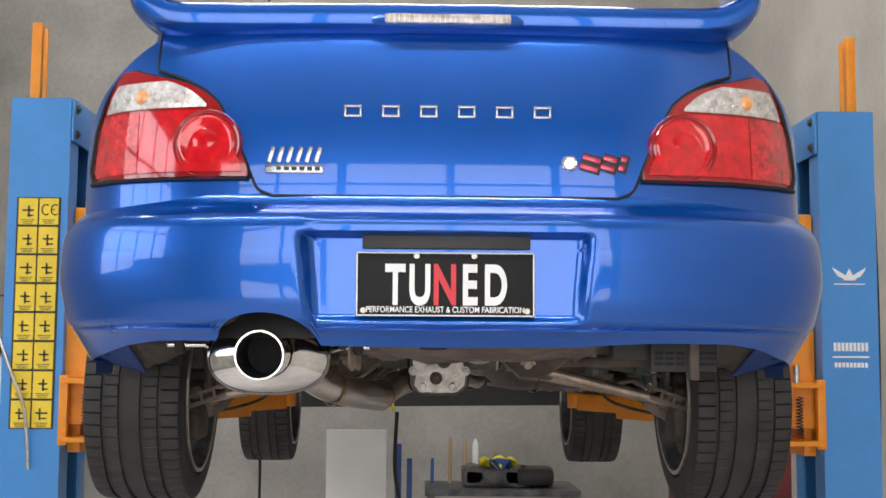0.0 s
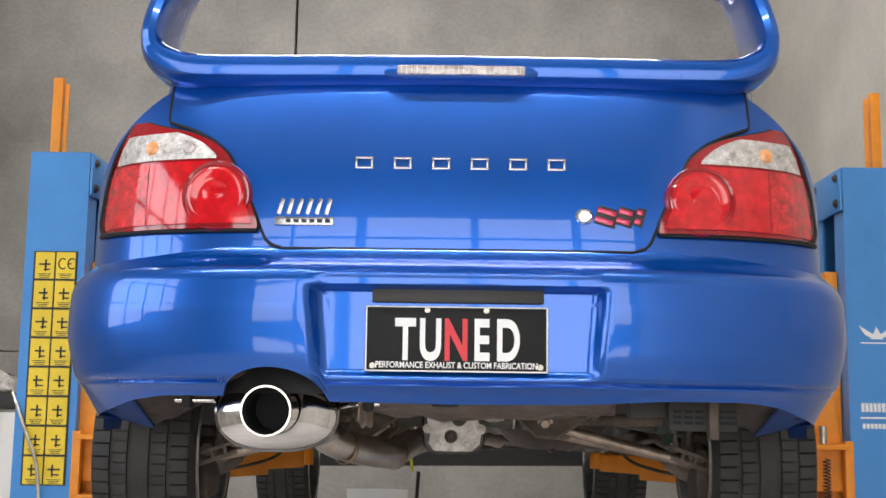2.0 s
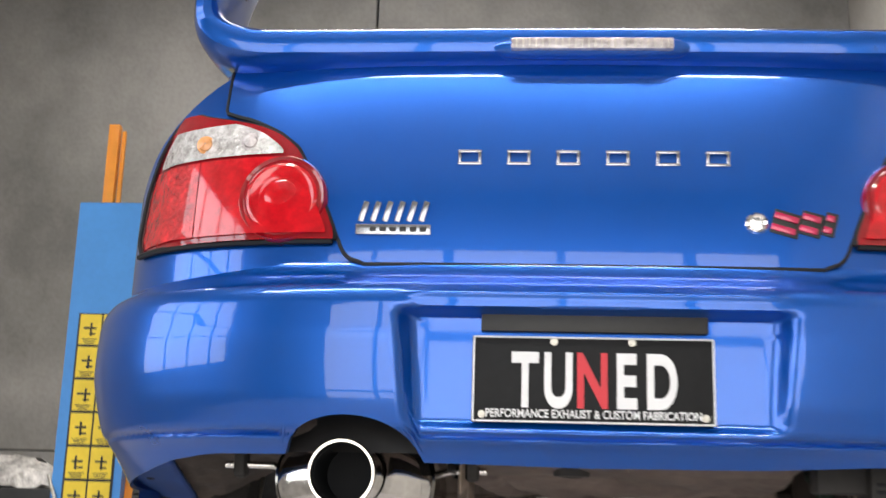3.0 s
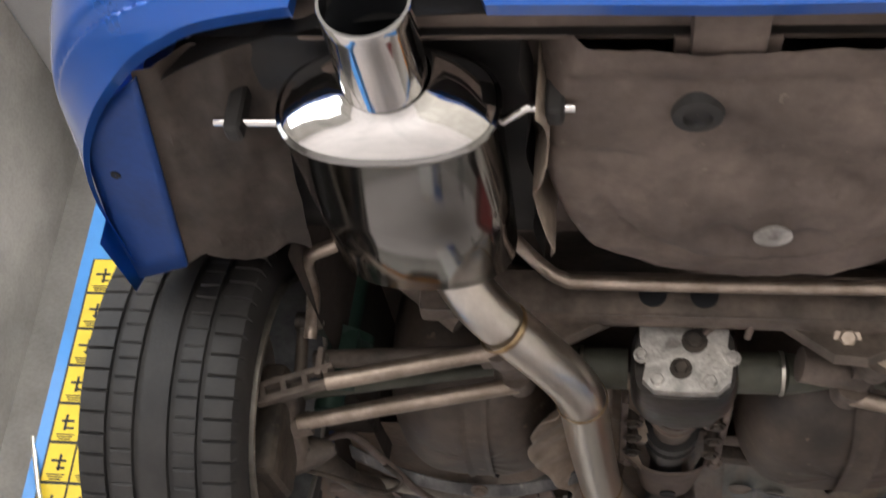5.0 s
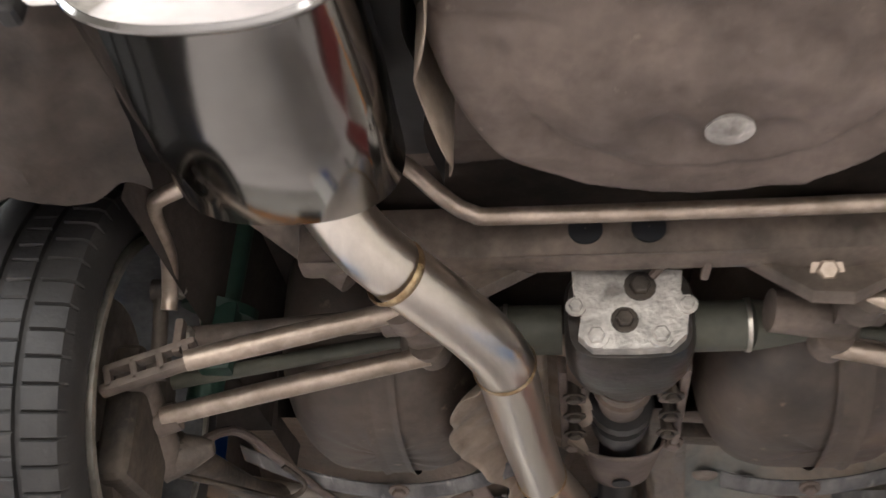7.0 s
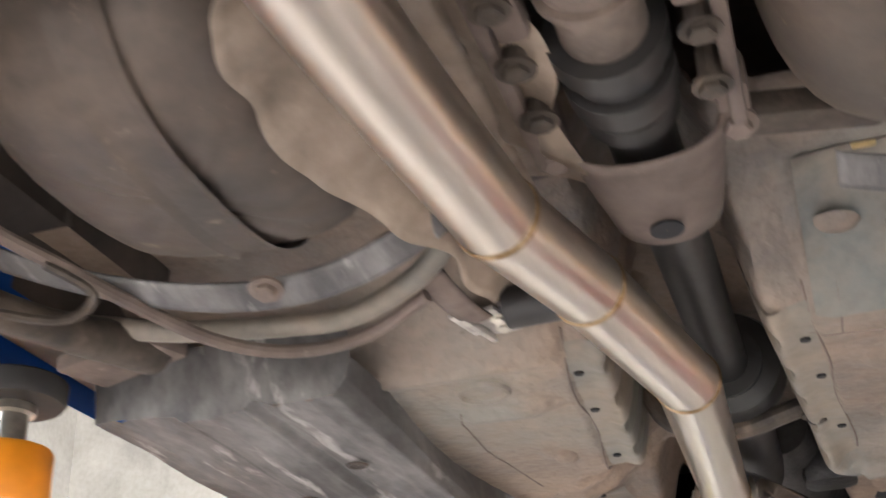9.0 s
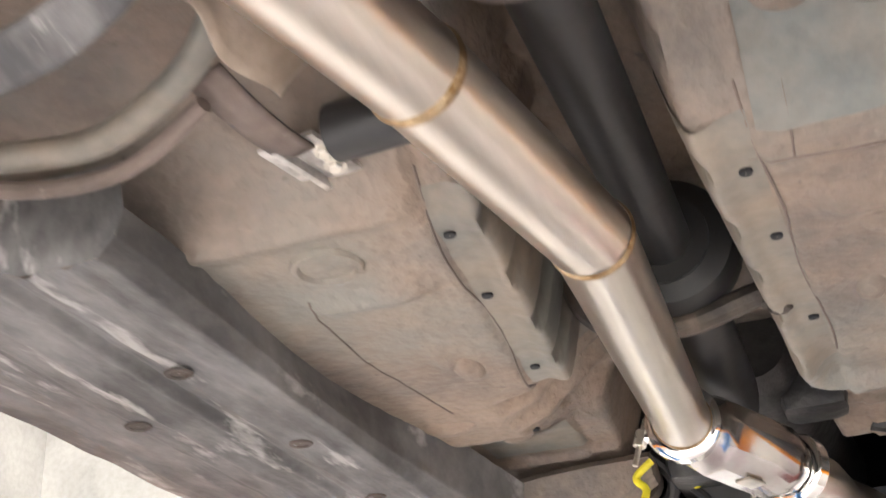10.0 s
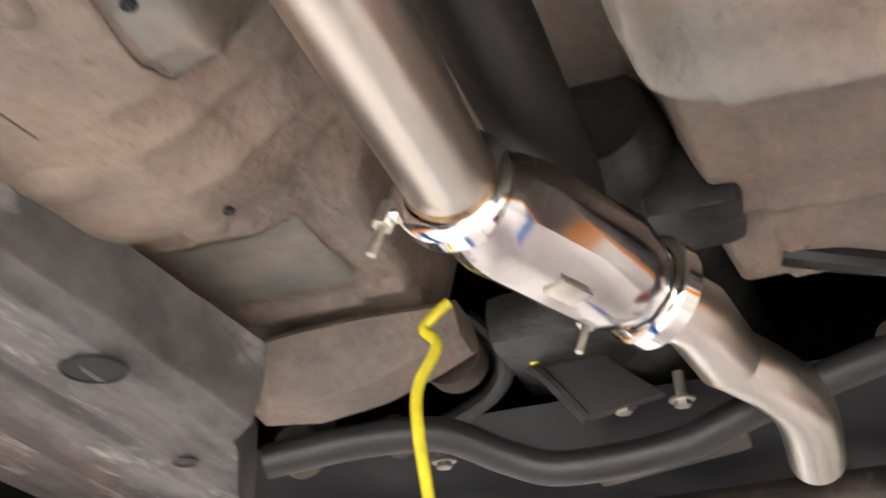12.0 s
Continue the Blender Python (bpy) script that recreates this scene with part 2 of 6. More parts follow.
# ---- mesh tools ----
class Shape:
    """Collects vertices and faces of one part."""

    def __init__(self):
        self.v, self.f = [], []

    def add(self, verts, faces):
        k = len(self.v)
        self.v += [tuple(p) for p in verts]
        self.f += [tuple(i + k for i in q) for q in faces]
        return self

    def bm(self, bm, m=None):
        bm.verts.ensure_lookup_table()
        bm.verts.index_update()
        self.add([(m @ v.co if m else v.co) for v in bm.verts], [[v.index for v in q.verts] for q in bm.faces])
        bm.free()
        return self

    def box(self, c, s, bevel=0.004, turn=(0, 0, 0), seg=2):
        bm = bmesh.new()
        bmesh.ops.create_cube(bm, size=1)
        bmesh.ops.scale(bm, vec=s, verts=bm.verts)
        if bevel:
            bmesh.ops.bevel(bm, geom=bm.edges[:], offset=min(bevel, min(s) * 0.45), segments=seg, affect="EDGES", profile=0.6)
        return self.bm(bm, pose(*c, *turn))

    def grid(self, fn, us, vs, closed=False):
        nu, nv = len(us), len(vs)
        verts = [fn(u, v) for v in vs for u in us]
        n = nu if closed else nu - 1
        return self.add(verts, [(j * nu + i, j * nu + (i + 1) % nu, (j + 1) * nu + (i + 1) % nu, (j + 1) * nu + i) for j in range(nv - 1) for i in range(n)])

    def rings(self, rings, cap=True):
        n = len(rings[0])
        k = len(self.v)
        verts = [p for r in rings for p in r]
        faces = [(j * n + i, j * n + (i + 1) % n, (j + 1) * n + (i + 1) % n, (j + 1) * n + i) for j in range(len(rings) - 1) for i in range(n)]
        if cap:
            faces += [tuple(reversed(range(n))), tuple((len(rings) - 1) * n + i for i in range(n))]
        return self.add(verts, faces)

    def tube(self, pts, r, seg=20, step=6, cap=True, straight=False):
        p = [Vector(q) for q in pts]
        line, rad = [], []
        rs = r if isinstance(r, (list, tuple)) else [r] * len(p)
        for i in range(len(p) - 1):
            a, b, c, d = p[max(i - 1, 0)], p[i], p[i + 1], p[min(i + 2, len(p) - 1)]
            for k in range(1 if straight else step):
                t = k / (1 if straight else step)
                line.append(0.5 * ((2 * b) + (c - a) * t + (2 * a - 5 * b + 4 * c - d) * t * t + (3 * b - a - 3 * c + d) * t ** 3) if not straight else b)
                rad.append(rs[i] + (rs[i + 1] - rs[i]) * t)
        line.append(p[-1]), rad.append(rs[-1])
        side = None
        out = []
        for i, q in enumerate(line):
            d = (line[min(i + 1, len(line) - 1)] - line[max(i - 1, 0)]).normalized()
            if side is None:
                side = d.orthogonal().normalized()
            side = (side - d * side.dot(d)).normalized()
            up = d.cross(side)
            out.append([q + rad[i] * (math.cos(a) * side + math.sin(a) * up) for a in (2 * math.pi * k / seg for k in range(seg))])
        return self.rings(out, cap)

    def lathe(self, profile, m, seg=48, cap=False):
        """profile: (radius, height) pairs about the local z axis of m."""
        return self.rings([[m @ Vector((r * math.cos(a), r * math.sin(a), h)) for a in (2 * math.pi * k / seg for k in range(seg))] for r, h in profile], cap)

    def bolt(self, p, d, r=0.009, h=0.008):
        m = Matrix.Translation(p) @ Vector(d).to_track_quat("Z", "Y").to_matrix().to_4x4()
        self.lathe([(r * 1.5, 0), (r * 1.5, h * 0.3)], m, 14, True)
        return self.lathe([(r, h * 0.3), (r, h * 0.85), (r * 0.8, h)], m, 6, True)

    def slab(self, outline, depth, m):
        """A flat plate: outline in local xy, thickness along local z."""
        n = len(outline)
        verts = [m @ Vector((x, y, z)) for z in (0, depth) for x, y in outline]
        return self.add(verts, [tuple(reversed(range(n))), tuple(range(n, 2 * n))] + [(i, (i + 1) % n, n + (i + 1) % n, n + i) for i in range(n)])


def part(name, shape, material, parent=None, label="", smooth=35, solid=0.0):
    me = bpy.data.meshes.new(name)
    me.from_pydata(shape.v, [], shape.f)
    bm = bmesh.new()
    bm.from_mesh(me)
    bmesh.ops.recalc_face_normals(bm, faces=bm.faces)
    bm.to_mesh(me)
    bm.free()
    me.materials.append(material)
    ob = new(name, me)
    if smooth:
        me.shade_smooth()
        me.set_sharp_from_angle(angle=radians(smooth))
    if solid:
        s = ob.modifiers.new("thickness", "SOLIDIFY")
        s.thickness, s.offset = solid, -1
    if parent:
        ob.parent = parent
    if label:
        tagged(ob, label)
    return ob


def thing(name, label, category, group="", kind=""):
    return tagged(new(name), label, category, group, kind)


def lin(a, b, n):
    return [a + (b - a) * i / (n - 1) for i in range(n)]


def curve(pairs, x):
    """Smooth interpolation through (x, value) pairs."""
    for (a, p), (b, q) in zip(pairs, pairs[1:]):
        if x <= b:
            t = min(1, max(0, (x - a) / (b - a)))
            return p + (q - p) * t
    return pairs[-1][1]


def soft(pairs, x, w):
    return sum(curve(pairs, x + w * k / 3) for k in (-3, -2, -1, 0, 1, 2, 3)) / 7


def step01(a, b, x):
    t = min(1, max(0, (x - a) / (b - a)))
    return t * t * (3 - 2 * t)


def wobble(x, y, s=6.0, seed=0.0):
    return noise.fractal(Vector((x * s, y * s, seed)), 0.9, 2.1, 4)


# ---- workshop ----
def setting(name, shape, material, label, category="wall"):
    return tagged(part(name, shape, material, smooth=0), label, category, kind="structure")


setting("floor", Shape().box((-1.0, 0, FLOOR - 0.1), (7.2, 14.6, 0.2), 0), SLAB, "worn grey concrete workshop floor slab", "floor")
w = Shape()
for x0, x1 in ((-4.6, -1.31), (-1.29, 2.4)):
    w.box(((x0 + x1) / 2, 7.1, 0.95), (x1 - x0, 0.2, 2.4), 0.008)
    w.box(((x0 + x1) / 2, 7.1, 4.19), (x1 - x0, 0.2, 4.06), 0.008)
setting("wall_north", w, CONCRETE, "grey tilt-up concrete panel wall with joints")
w = Shape()
for y0, y1 in ((-7.0, -1.0), (-0.98, 7.2)):
    w.box((2.5, (y0 + y1) / 2, 2.98), (0.2, y1 - y0, 6.46), 0.008)
setting("wall_east", w, CONCRETE_L, "pale concrete panel side wall with marks")
w = Shape()
w.box((-4.6, 3.2, 2.98), (0.2, 8.0, 6.46), 0.008)
w.box((-4.6, -6.0, 2.98), (0.2, 2.2, 6.46), 0.008)
w.box((-4.6, -2.85, 0.65), (0.2, 4.1, 1.8), 0.008)
w.box((-4.6, -2.85, 5.35), (0.2, 4.1, 1.7), 0.008)
setting("wall_west", w, CONCRETE, "grey concrete side wall with a wide window")
w = Shape()
w.box((-3.8, -7.1, 2.98), (1.6, 0.2, 6.46), 0.008)
w.box((2.4, -7.1, 2.98), (0.2, 0.2, 6.46), 0.008)
w.box((-0.35, -7.1, 5.35), (5.3, 0.2, 1.72), 0.008)
setting("wall_south", w, CONCRETE, "grey concrete wall with an open roller door")
setting("ceiling", Shape().box((-1.1, 0, 6.3), (7.4, 14.8, 0.15), 0), ROOF, "pale sheeted workshop ceiling", "ceiling")
win = thing("window_1", "wide steel-framed window with slim mullions in the side wall", "window", kind="structure")
for i in range(5):
    part("mullion", Shape().box((-4.55, -4.9 + 1.02 * i, 3.02), (0.06, 0.06, 2.95), 0.006), BLACK, win)
for z in (1.58, 2.5, 3.4, 4.45):
    part("transom", Shape().box((-4.54, -2.85, z), (0.05, 4.1, 0.06), 0.006), BLACK, win)
door = thing("door_1", "tall glazed workshop door with slim dark bars", "door", kind="structure")
for i in range(6):
    part("mullion", Shape().box((-3.0 + 1.06 * i, -7.14, 2.12), (0.07 if i % 2 else 0.12, 0.06, 4.74), 0.006), BLACK, door)
for z in (0.9, 2.0, 3.1, 3.8):
    part("transom", Shape().box((-0.35, -7.16, z), (5.3, 0.05, 0.07 if z > 1 else 0.25), 0.006), BLACK, door)
tubeglow = bpy.data.materials.new("lit_tube")
tubeglow.use_nodes = True
tubeglow.node_tree.nodes["Principled BSDF"].inputs["Emission Color"].default_value = (1, 0.98, 0.95, 1)
tubeglow.node_tree.nodes["Principled BSDF"].inputs["Emission Strength"].default_value = 9
# battens at y 2.0 and 4.9 are added to brighten wall and floor
for x in (-2.3, -0.75, 0.8):
    for y in (-2.2, 2.0, 4.9):
        lightbox = thing("ceiling_light", "long white fluorescent batten light under the ceiling, out of view", "ceiling light", "ceiling lights")
        lightbox.location = (x, y, 6.2)
        part("housing", Shape().box((0, 0, 0), (1.3, 0.16, 0.06), 0.01), WHITE, lightbox)
        part("tube", Shape().tube([(-0.62, 0, -0.05), (0.62, 0, -0.05)], 0.022, 12, straight=True), tubeglow, lightbox)

# ---- car: rear body surface ----
car = thing("car", "glossy blue four-door sedan raised on a two-post hoist", "car")


def corner(x, w=0.845, d=0.5, n=4.0):
    t = min(0.9999, abs(x) / w)
    return d * (1 - (1 - t ** n) ** (1 / n))


def rear_y(x, z):
    """The rear face of the body above the bumper."""
    return 0.043 + 0.03 * (z - 2.03) + 0.38 * max(0.0, z - 2.03) ** 2 + 5.5 * max(0.0, z - 2.37) ** 2 + corner(x)


def shoulder(x):
    return soft([(0, 2.43), (0.57, 2.42), (0.64, 2.39), (0.72, 2.33), (0.80, 2.24), (0.845, 2.10)], abs(x), 0.03)


s = Shape()
xs = [0.8449 * math.sin(math.pi / 2 * t) for t in lin(-1, 1, 81)]
s.grid(lambda x, v: (x, rear_y(x, 1.98 + v * (shoulder(x) - 1.98)) + 0.004, 1.98 + v * (shoulder(x) - 1.98)), xs, lin(0, 1, 24))
s.grid(lambda x, v: (x * (1 - 0.06 * v), rear_y(x, shoulder(x)) + 0.004 + v * (0.85 - 0.4 * corner(x)), shoulder(x) + (0.06 * v - 0.03 * v * v)), xs, lin(0, 1, 8))
part("body_shell", s, PAINT, car)


def flank(side):
    q = Shape()
    q.grid(lambda y, z: (side * (0.845 + 0.025 * math.sin(math.pi * step01(0.4, 2.4, y)) - 0.10 * max(0, z - 2.1) ** 1.2 - 0.03 * max(0, 1.75 - z)), y, z),
           lin(1.36, 4.2, 20), lin(1.665, 2.42, 10))
    q.grid(lambda y, v: (side * (0.845 - 0.10 * max(0, 1.80 + v * 0.5 - 2.1) ** 1.2), y, max(1.56 + math.sqrt(max(0, 0.37 ** 2 - (y - 1.01) ** 2)), 1.64) + v * (2.28 - max(1.56 + math.sqrt(max(0, 0.37 ** 2 - (y - 1.01) ** 2)), 1.64))),
           lin(0.48, 1.38, 30), lin(0, 1, 8))
    part("side_panel", q, PAINT, car)


flank(-1), flank(1)

# cabin and rear glass
s = Shape()
s.grid(lambda u, v: ((0.62 - 0.12 * v) * u, 0.75 + 0.72 * v + 0.05 * u * u, 2.47 + 0.36 * math.sin(v * 1.45) - 0.035 * u * u), lin(-1, 1, 17), lin(0, 1, 12))
part("rear_glass", s, GLASS, car, "dark rear window glass")
s = Shape()
s.grid(lambda u, v: ((0.54 + 0.02 * math.sin(v * 3)) * u, 1.40 + 1.25 * v, 2.815 + 0.04 * math.sin(v * 3) - 0.05 * u * u - 0.1 * max(0, abs(u) - 0.85)), lin(-1, 1, 17), lin(0, 1, 10))
part("roof", s, PAINT, car)


s = Shape()
s.grid(lambda u, v: ((0.54 + 0.14 * v) * u, 2.64 + 0.56 * v - 0.06 * u * u, 2.84 - 0.40 * v - 0.04 * u * u), lin(-1, 1, 17), lin(0, 1, 10))
part("windscreen", s, GLASS, car, "dark windscreen glass")
s = Shape()
s.grid(lambda u, v: ((0.80 - 0.05 * v * v) * u, 3.06 + 1.44 * v - 0.10 * v * u * u, 2.44 - 0.06 * v - 0.20 * v ** 3 - 0.05 * u * u), lin(-1, 1, 21), lin(0, 1, 16))
part("bonnet", s, PAINT, car)
s = Shape()
s.grid(lambda u, v: (0.845 * u - 0.05 * u * abs(u) ** 3 * v, 4.20 + 0.36 * (1 - abs(u) ** 3.2) + 0.06 * math.sin(3.1 * v), 1.62 + 0.62 * v), lin(-1, 1, 33), lin(0, 1, 14))
part("front_bumper", s, PAINT, car, smooth=60)
for side in (-1, 1):
    s = Shape()
    s.grid(lambda y, v: (side * (0.78 - 0.24 * v), y + (0.28 - 0.56 * (y - 1.1) / 2.0) * v, 2.40 + 0.40 * v), lin(1.1, 3.1, 14), lin(0, 1, 6))
    part("side_window", s, GLASS, car, "dark side window glass")

# boot lid: patch bounded by the shut line
def lid_edge(z):
    return soft([(2.025, 0.355), (2.03, 0.385), (2.045, 0.402), (2.075, 0.415), (2.16, 0.452), (2.234, 0.49), (2.264, 0.525), (2.291, 0.575), (2.311, 0.632), (2.43, 0.630)], z, 0.004)


def patch(left, right, z0, z1, lift, nx=40, nz=40, yfun=rear_y):
    q = Shape()
    q.grid(lambda u, z: (left(z) + u * (right(z) - left(z)), yfun(left(z) + u * (right(z) - left(z)), z) - lift, z), lin(0, 1, nx), lin(z0, z1, nz))
    return q


s = patch(lambda z: -lid_edge(z), lid_edge, 2.025, 2.425, 0.004, 60, 60)
s.grid(lambda x, v: (x, rear_y(x, 2.425) - 0.004 + 0.5 * v, 2.425 + 0.02 * v), lin(-0.63, 0.63, 30), lin(0, 1, 4))
lid = part("boot_lid", s, PAINT, car)
edge = [(lid_edge(z), z) for z in lin(2.027, 2.425, 50)]
for side in (-1, 1):
    part("shut_line", Shape().tube([(side * (x + 0.001), rear_y(x, z) - 0.0015, z) for x, z in edge], 0.0042, 6, 1, straight=True), GAP, car)
part("shut_line", Shape().tube([(x, rear_y(x, 2.026) - 0.0015, 2.0255) for x in lin(-0.37, 0.37, 30)], 0.0042, 6, 1, straight=True), GAP, car)

# badges as plain shapes of chrome and cherry red


def badge(name, shape, material, x, z, lift, label=""):
    b = part(name, shape, material, lid, label)
    b.location = (x, rear_y(x, z) - lift, z)
    return b


for i in range(6):
    x = -0.20 + i * 0.0815
    q = Shape()
    for dz in (-0.0105, 0.0105):
        q.box((0, 0, dz), (0.040, 0.005, 0.0055), 0.002)
    for dx in (-0.0165, 0.0165):
        q.box((dx, 0, 0), (0.0055, 0.005, 0.022), 0.002)
    badge("badge_block", q, BADGE, x, 2.212, 0.007, "raised chrome badge block")
for k in range(3):
    x = -0.362 + 0.040 * k
    q = Shape().box((-0.010, 0, 0), (0.010, 0.006, 0.036), 0.002, (0, 16, 0)).box((0.010, 0, 0), (0.010, 0.006, 0.036), 0.002, (0, 16, 0))
    badge("badge_block", q, BADGE, x, 2.114, 0.007, "slanted chrome model badge")
badge("badge_strip", Shape().box((0, 0, 0), (0.124, 0.005, 0.018), 0.004), BADGE, -0.322, 2.083, 0.007, "chrome model badge strip")
for k in range(7):
    badge("badge_groove", Shape().box((0, 0, 0), (0.011, 0.003, 0.008), 0.001), BLACK, -0.3715 + 0.0165 * k, 2.083, 0.0095)
for dx, wd in ((-0.034, 0.040), (0.006, 0.030), (0.036, 0.014)):
    badge("badge_backing", Shape().box((0, 0, 0), (wd + 0.006, 0.004, 0.040), 0.003, (0, 16, 0)), BLACK, 0.345 + dx, 2.10, 0.006)
    badge("badge_block", Shape().box((0, 0, 0.0095), (wd, 0.006, 0.011), 0.003, (0, 16, 0)).box((-0.006, 0, -0.0095), (wd, 0.006, 0.011), 0.003, (0, 16, 0)), PINK, 0.345 + dx, 2.10, 0.009, "cherry red badge block")
m = pose(0.264, rear_y(0.264, 2.10) - 0.002, 2.10, 90)
part("boot_lock", Shape().lathe([(0.018, -0.004), (0.018, 0.006), (0.015, 0.009), (0.011, 0.006), (0.0105, 0.007), (0.001, 0.0075)], m, 28, True), CHROME, lid, "chrome key lock")


# ---- tail lamps ----
def lamp_in(z):
    return soft([(2.06, 0.425), (2.08, 0.424), (2.16, 0.458), (2.229, 0.495), (2.259, 0.53), (2.281, 0.58), (2.300, 0.66), (2.316, 0.70)], z, 0.008)


def lamp_out(z):
    return soft([(2.06, 0.775), (2.09, 0.792), (2.18, 0.78), (2.25, 0.758), (2.292, 0.732), (2.316, 0.708)], z, 0.01)


def lamp_y(x, z):
    return rear_y(x, z) - 0.010 - 0.012 * math.exp(-((abs(x) - 0.55) / 0.2) ** 2) + 0.012 * step01(0.7, 0.79, abs(x))


def tail_lamp(side):
    def mirrored(q):
        q.v = [(side * x, y, z) for x, y, z in q.v]
        return q
    base = patch(lambda z: lamp_in(z) - 0.004, lambda z: lamp_out(z) + 0.003, 2.066, 2.313, 0, 30, 30, lambda x, z: lamp_y(x, z) + 0.004)
    body = part("tail_lamp", mirrored(base), LENS_DARK, car, "red and clear tail lamp")
    part("seal", Shape().tube([(side * (lamp_in(z) - 0.004), rear_y(lamp_in(z), z) - 0.006, z) for z in lin(2.066, 2.312, 40)], 0.0055, 6, 1, straight=True), GAP, body)
    part("seal", Shape().tube([(side * x, rear_y(x, 2.064) - 0.006, 2.064) for x in lin(0.422, 0.788, 40)], 0.0055, 6, 1, straight=True), GAP, body)
    part("seal", Shape().tube([(side * (lamp_out(z) + 0.003), rear_y(lamp_out(z) + 0.003, z) - 0.005, z) for z in lin(2.066, 2.312, 30)], 0.004, 6, 1, straight=True), GAP, body)
    part("red_lens", mirrored(patch(lambda z: lamp_in(z) + 0.008, lambda z: min(0.665, lamp_out(z)), 2.076, 2.213, 0, 30, 20, lamp_y)), LENS_RED, body)
    part("reflector_panel", mirrored(patch(lambda z: 0.667, lambda z: lamp_out(z) - 0.008, 2.076, 2.213, 0, 20, 20, lamp_y)), LENS_CELL, body)
    part("clear_lens", mirrored(patch(lambda z: max(0.515 + 1.2 * max(0, z - 2.235), lamp_in(z) + 0.022), lambda z: lamp_out(z) - 0.012, 2.219, 2.281, 0, 24, 14, lamp_y)), LENS_CLEAR, body)
    m = pose(side * 0.510, lamp_y(0.510, 2.137) + 0.013, 2.137, 90 - 3, 0, side * 6) @ Matrix.Diagonal((0.93, 0.93, 0.93, 1))
    part("round_lens", Shape().lathe([(0.082, -0.02), (0.082, 0.006), (0.078, 0.013), (0.072, 0.010), (0.068, 0.013), (0.058, 0.012)], m, 48), LENS_DARK, body)
    part("round_lens", Shape().lathe([(0.0675, 0.012), (0.06, 0.0145), (0.052, 0.012), (0.045, 0.0125), (0.036, 0.0105), (0.03, 0.013), (0.012, 0.0145), (0.001, 0.0148)], m, 48), LENS_RED, body)
    for bx, bz in ((0.66, 2.246), (0.575, 2.243)):
        mm = pose(side * bx, lamp_y(bx, bz) + 0.003, bz, 90)
        part("bulb", Shape().lathe([(0.017, 0), (0.016, 0.005), (0.012, 0.006), (0.011, 0.010), (0.001, 0.013)], mm, 20), BULB if bx > 0.6 else STOPLENS, body)


tail_lamp(-1), tail_lamp(1)


# ---- bumper ----
def bump_w(z):
    return soft([(1.62, 0.815), (1.68, 0.842), (1.76, 0.875), (1.85, 0.892), (1.95, 0.886), (1.985, 0.866), (2.0, 0.852), (2.04, 0.848)], z, 0.015)


def bump_r(z):
    return soft([(1.62, 0.09), (1.70, 0.052), (1.735, 0.022), (1.752, -0.008), (1.80, -0.022), (1.90, -0.032), (1.965, -0.028), (1.985, -0.016), (2.0, 0.022), (2.03, 0.042)], z, 0.012)


def recess(x, z):
    wid = 0.287 + (z - 1.765) * 0.09
    a = 1 - step01(wid - 0.022, wid + 0.008, abs(x))
    return a * step01(1.745, 1.775, z) * (1 - step01(1.932, 1.946, z))


def bump_low(a, left):
    """Lower edge height by absolute half-width share."""
    return soft([(0, 1.706), (0.27, 1.709), (0.45, 1.718), (0.62, 1.718), (0.70, 1.708), (0.76, 1.692), (0.82, 1.678), (0.90, 1.660)], a, 0.02)


s = Shape()
N, NV = 400, 130
angles = lin(-1, 1, N + 1)


def bumper_point(u, v):
    a = u * math.pi / 2
    n = 3.6
    sx, cy = math.copysign(abs(math.sin(a)) ** (2 / n), u), max(0.0, math.cos(a)) ** (2 / n)
    x0 = sx * 0.87
    lo = bump_low(abs(x0), x0 < 0)
    if abs(x0 + 0.377) < 0.112:
        lo = max(lo, 1.70 + math.sqrt(max(0, 0.112 ** 2 - (x0 + 0.377) ** 2)) * 0.68)
    z = lo + v * (2.03 - lo)
    wd = bump_w(z)
    x = sx * wd
    y = bump_r(z) + 0.55 * (1 - cy)
    k = recess(x, z)
    y = y * (1 - k) + 0.012 * k
    y -= 0.005 * math.exp(-((z - 1.966) / 0.006) ** 2) * (1 - step01(0.27, 0.30, abs(x)))
    y += 0.010 * math.exp(-((z - 1.748) / 0.0035) ** 2) * (1 - k)
    return (x, y, z)


s.grid(bumper_point, angles, lin(0, 1, NV))
# underside return
s.grid(lambda u, v: tuple(p + q for p, q in zip(bumper_point(u, 0), (0, 0.022 * v, 0.004 * v))), angles, lin(0, 1, 3))
bumper = part("bumper", s, PAINT, car, smooth=50)
part("handle_slot", Shape().box((0.002, 0.004, 1.925), (0.35, 0.012, 0.028), 0.003), BLACK, bumper)
for side in (-1, 1):
    q = Shape()
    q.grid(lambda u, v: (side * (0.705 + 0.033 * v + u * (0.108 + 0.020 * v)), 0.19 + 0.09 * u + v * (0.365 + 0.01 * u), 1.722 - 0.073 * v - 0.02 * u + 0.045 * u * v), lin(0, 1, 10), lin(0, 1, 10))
    flap = part("wheel_spat", q, PAINT_DULL, car, "dull dark blue wheel-arch spat", solid=0.006)
    for hy in (0.27, 0.37):
        part("slot", Shape().lathe([(0.008, 0), (0.007, 0.002), (0.001, 0.002)], pose(side * (0.755 + 0.3 * (hy - 0.25)), hy, 1.705 - 0.16 * (hy - 0.27), 170), 12), GAP, flap)

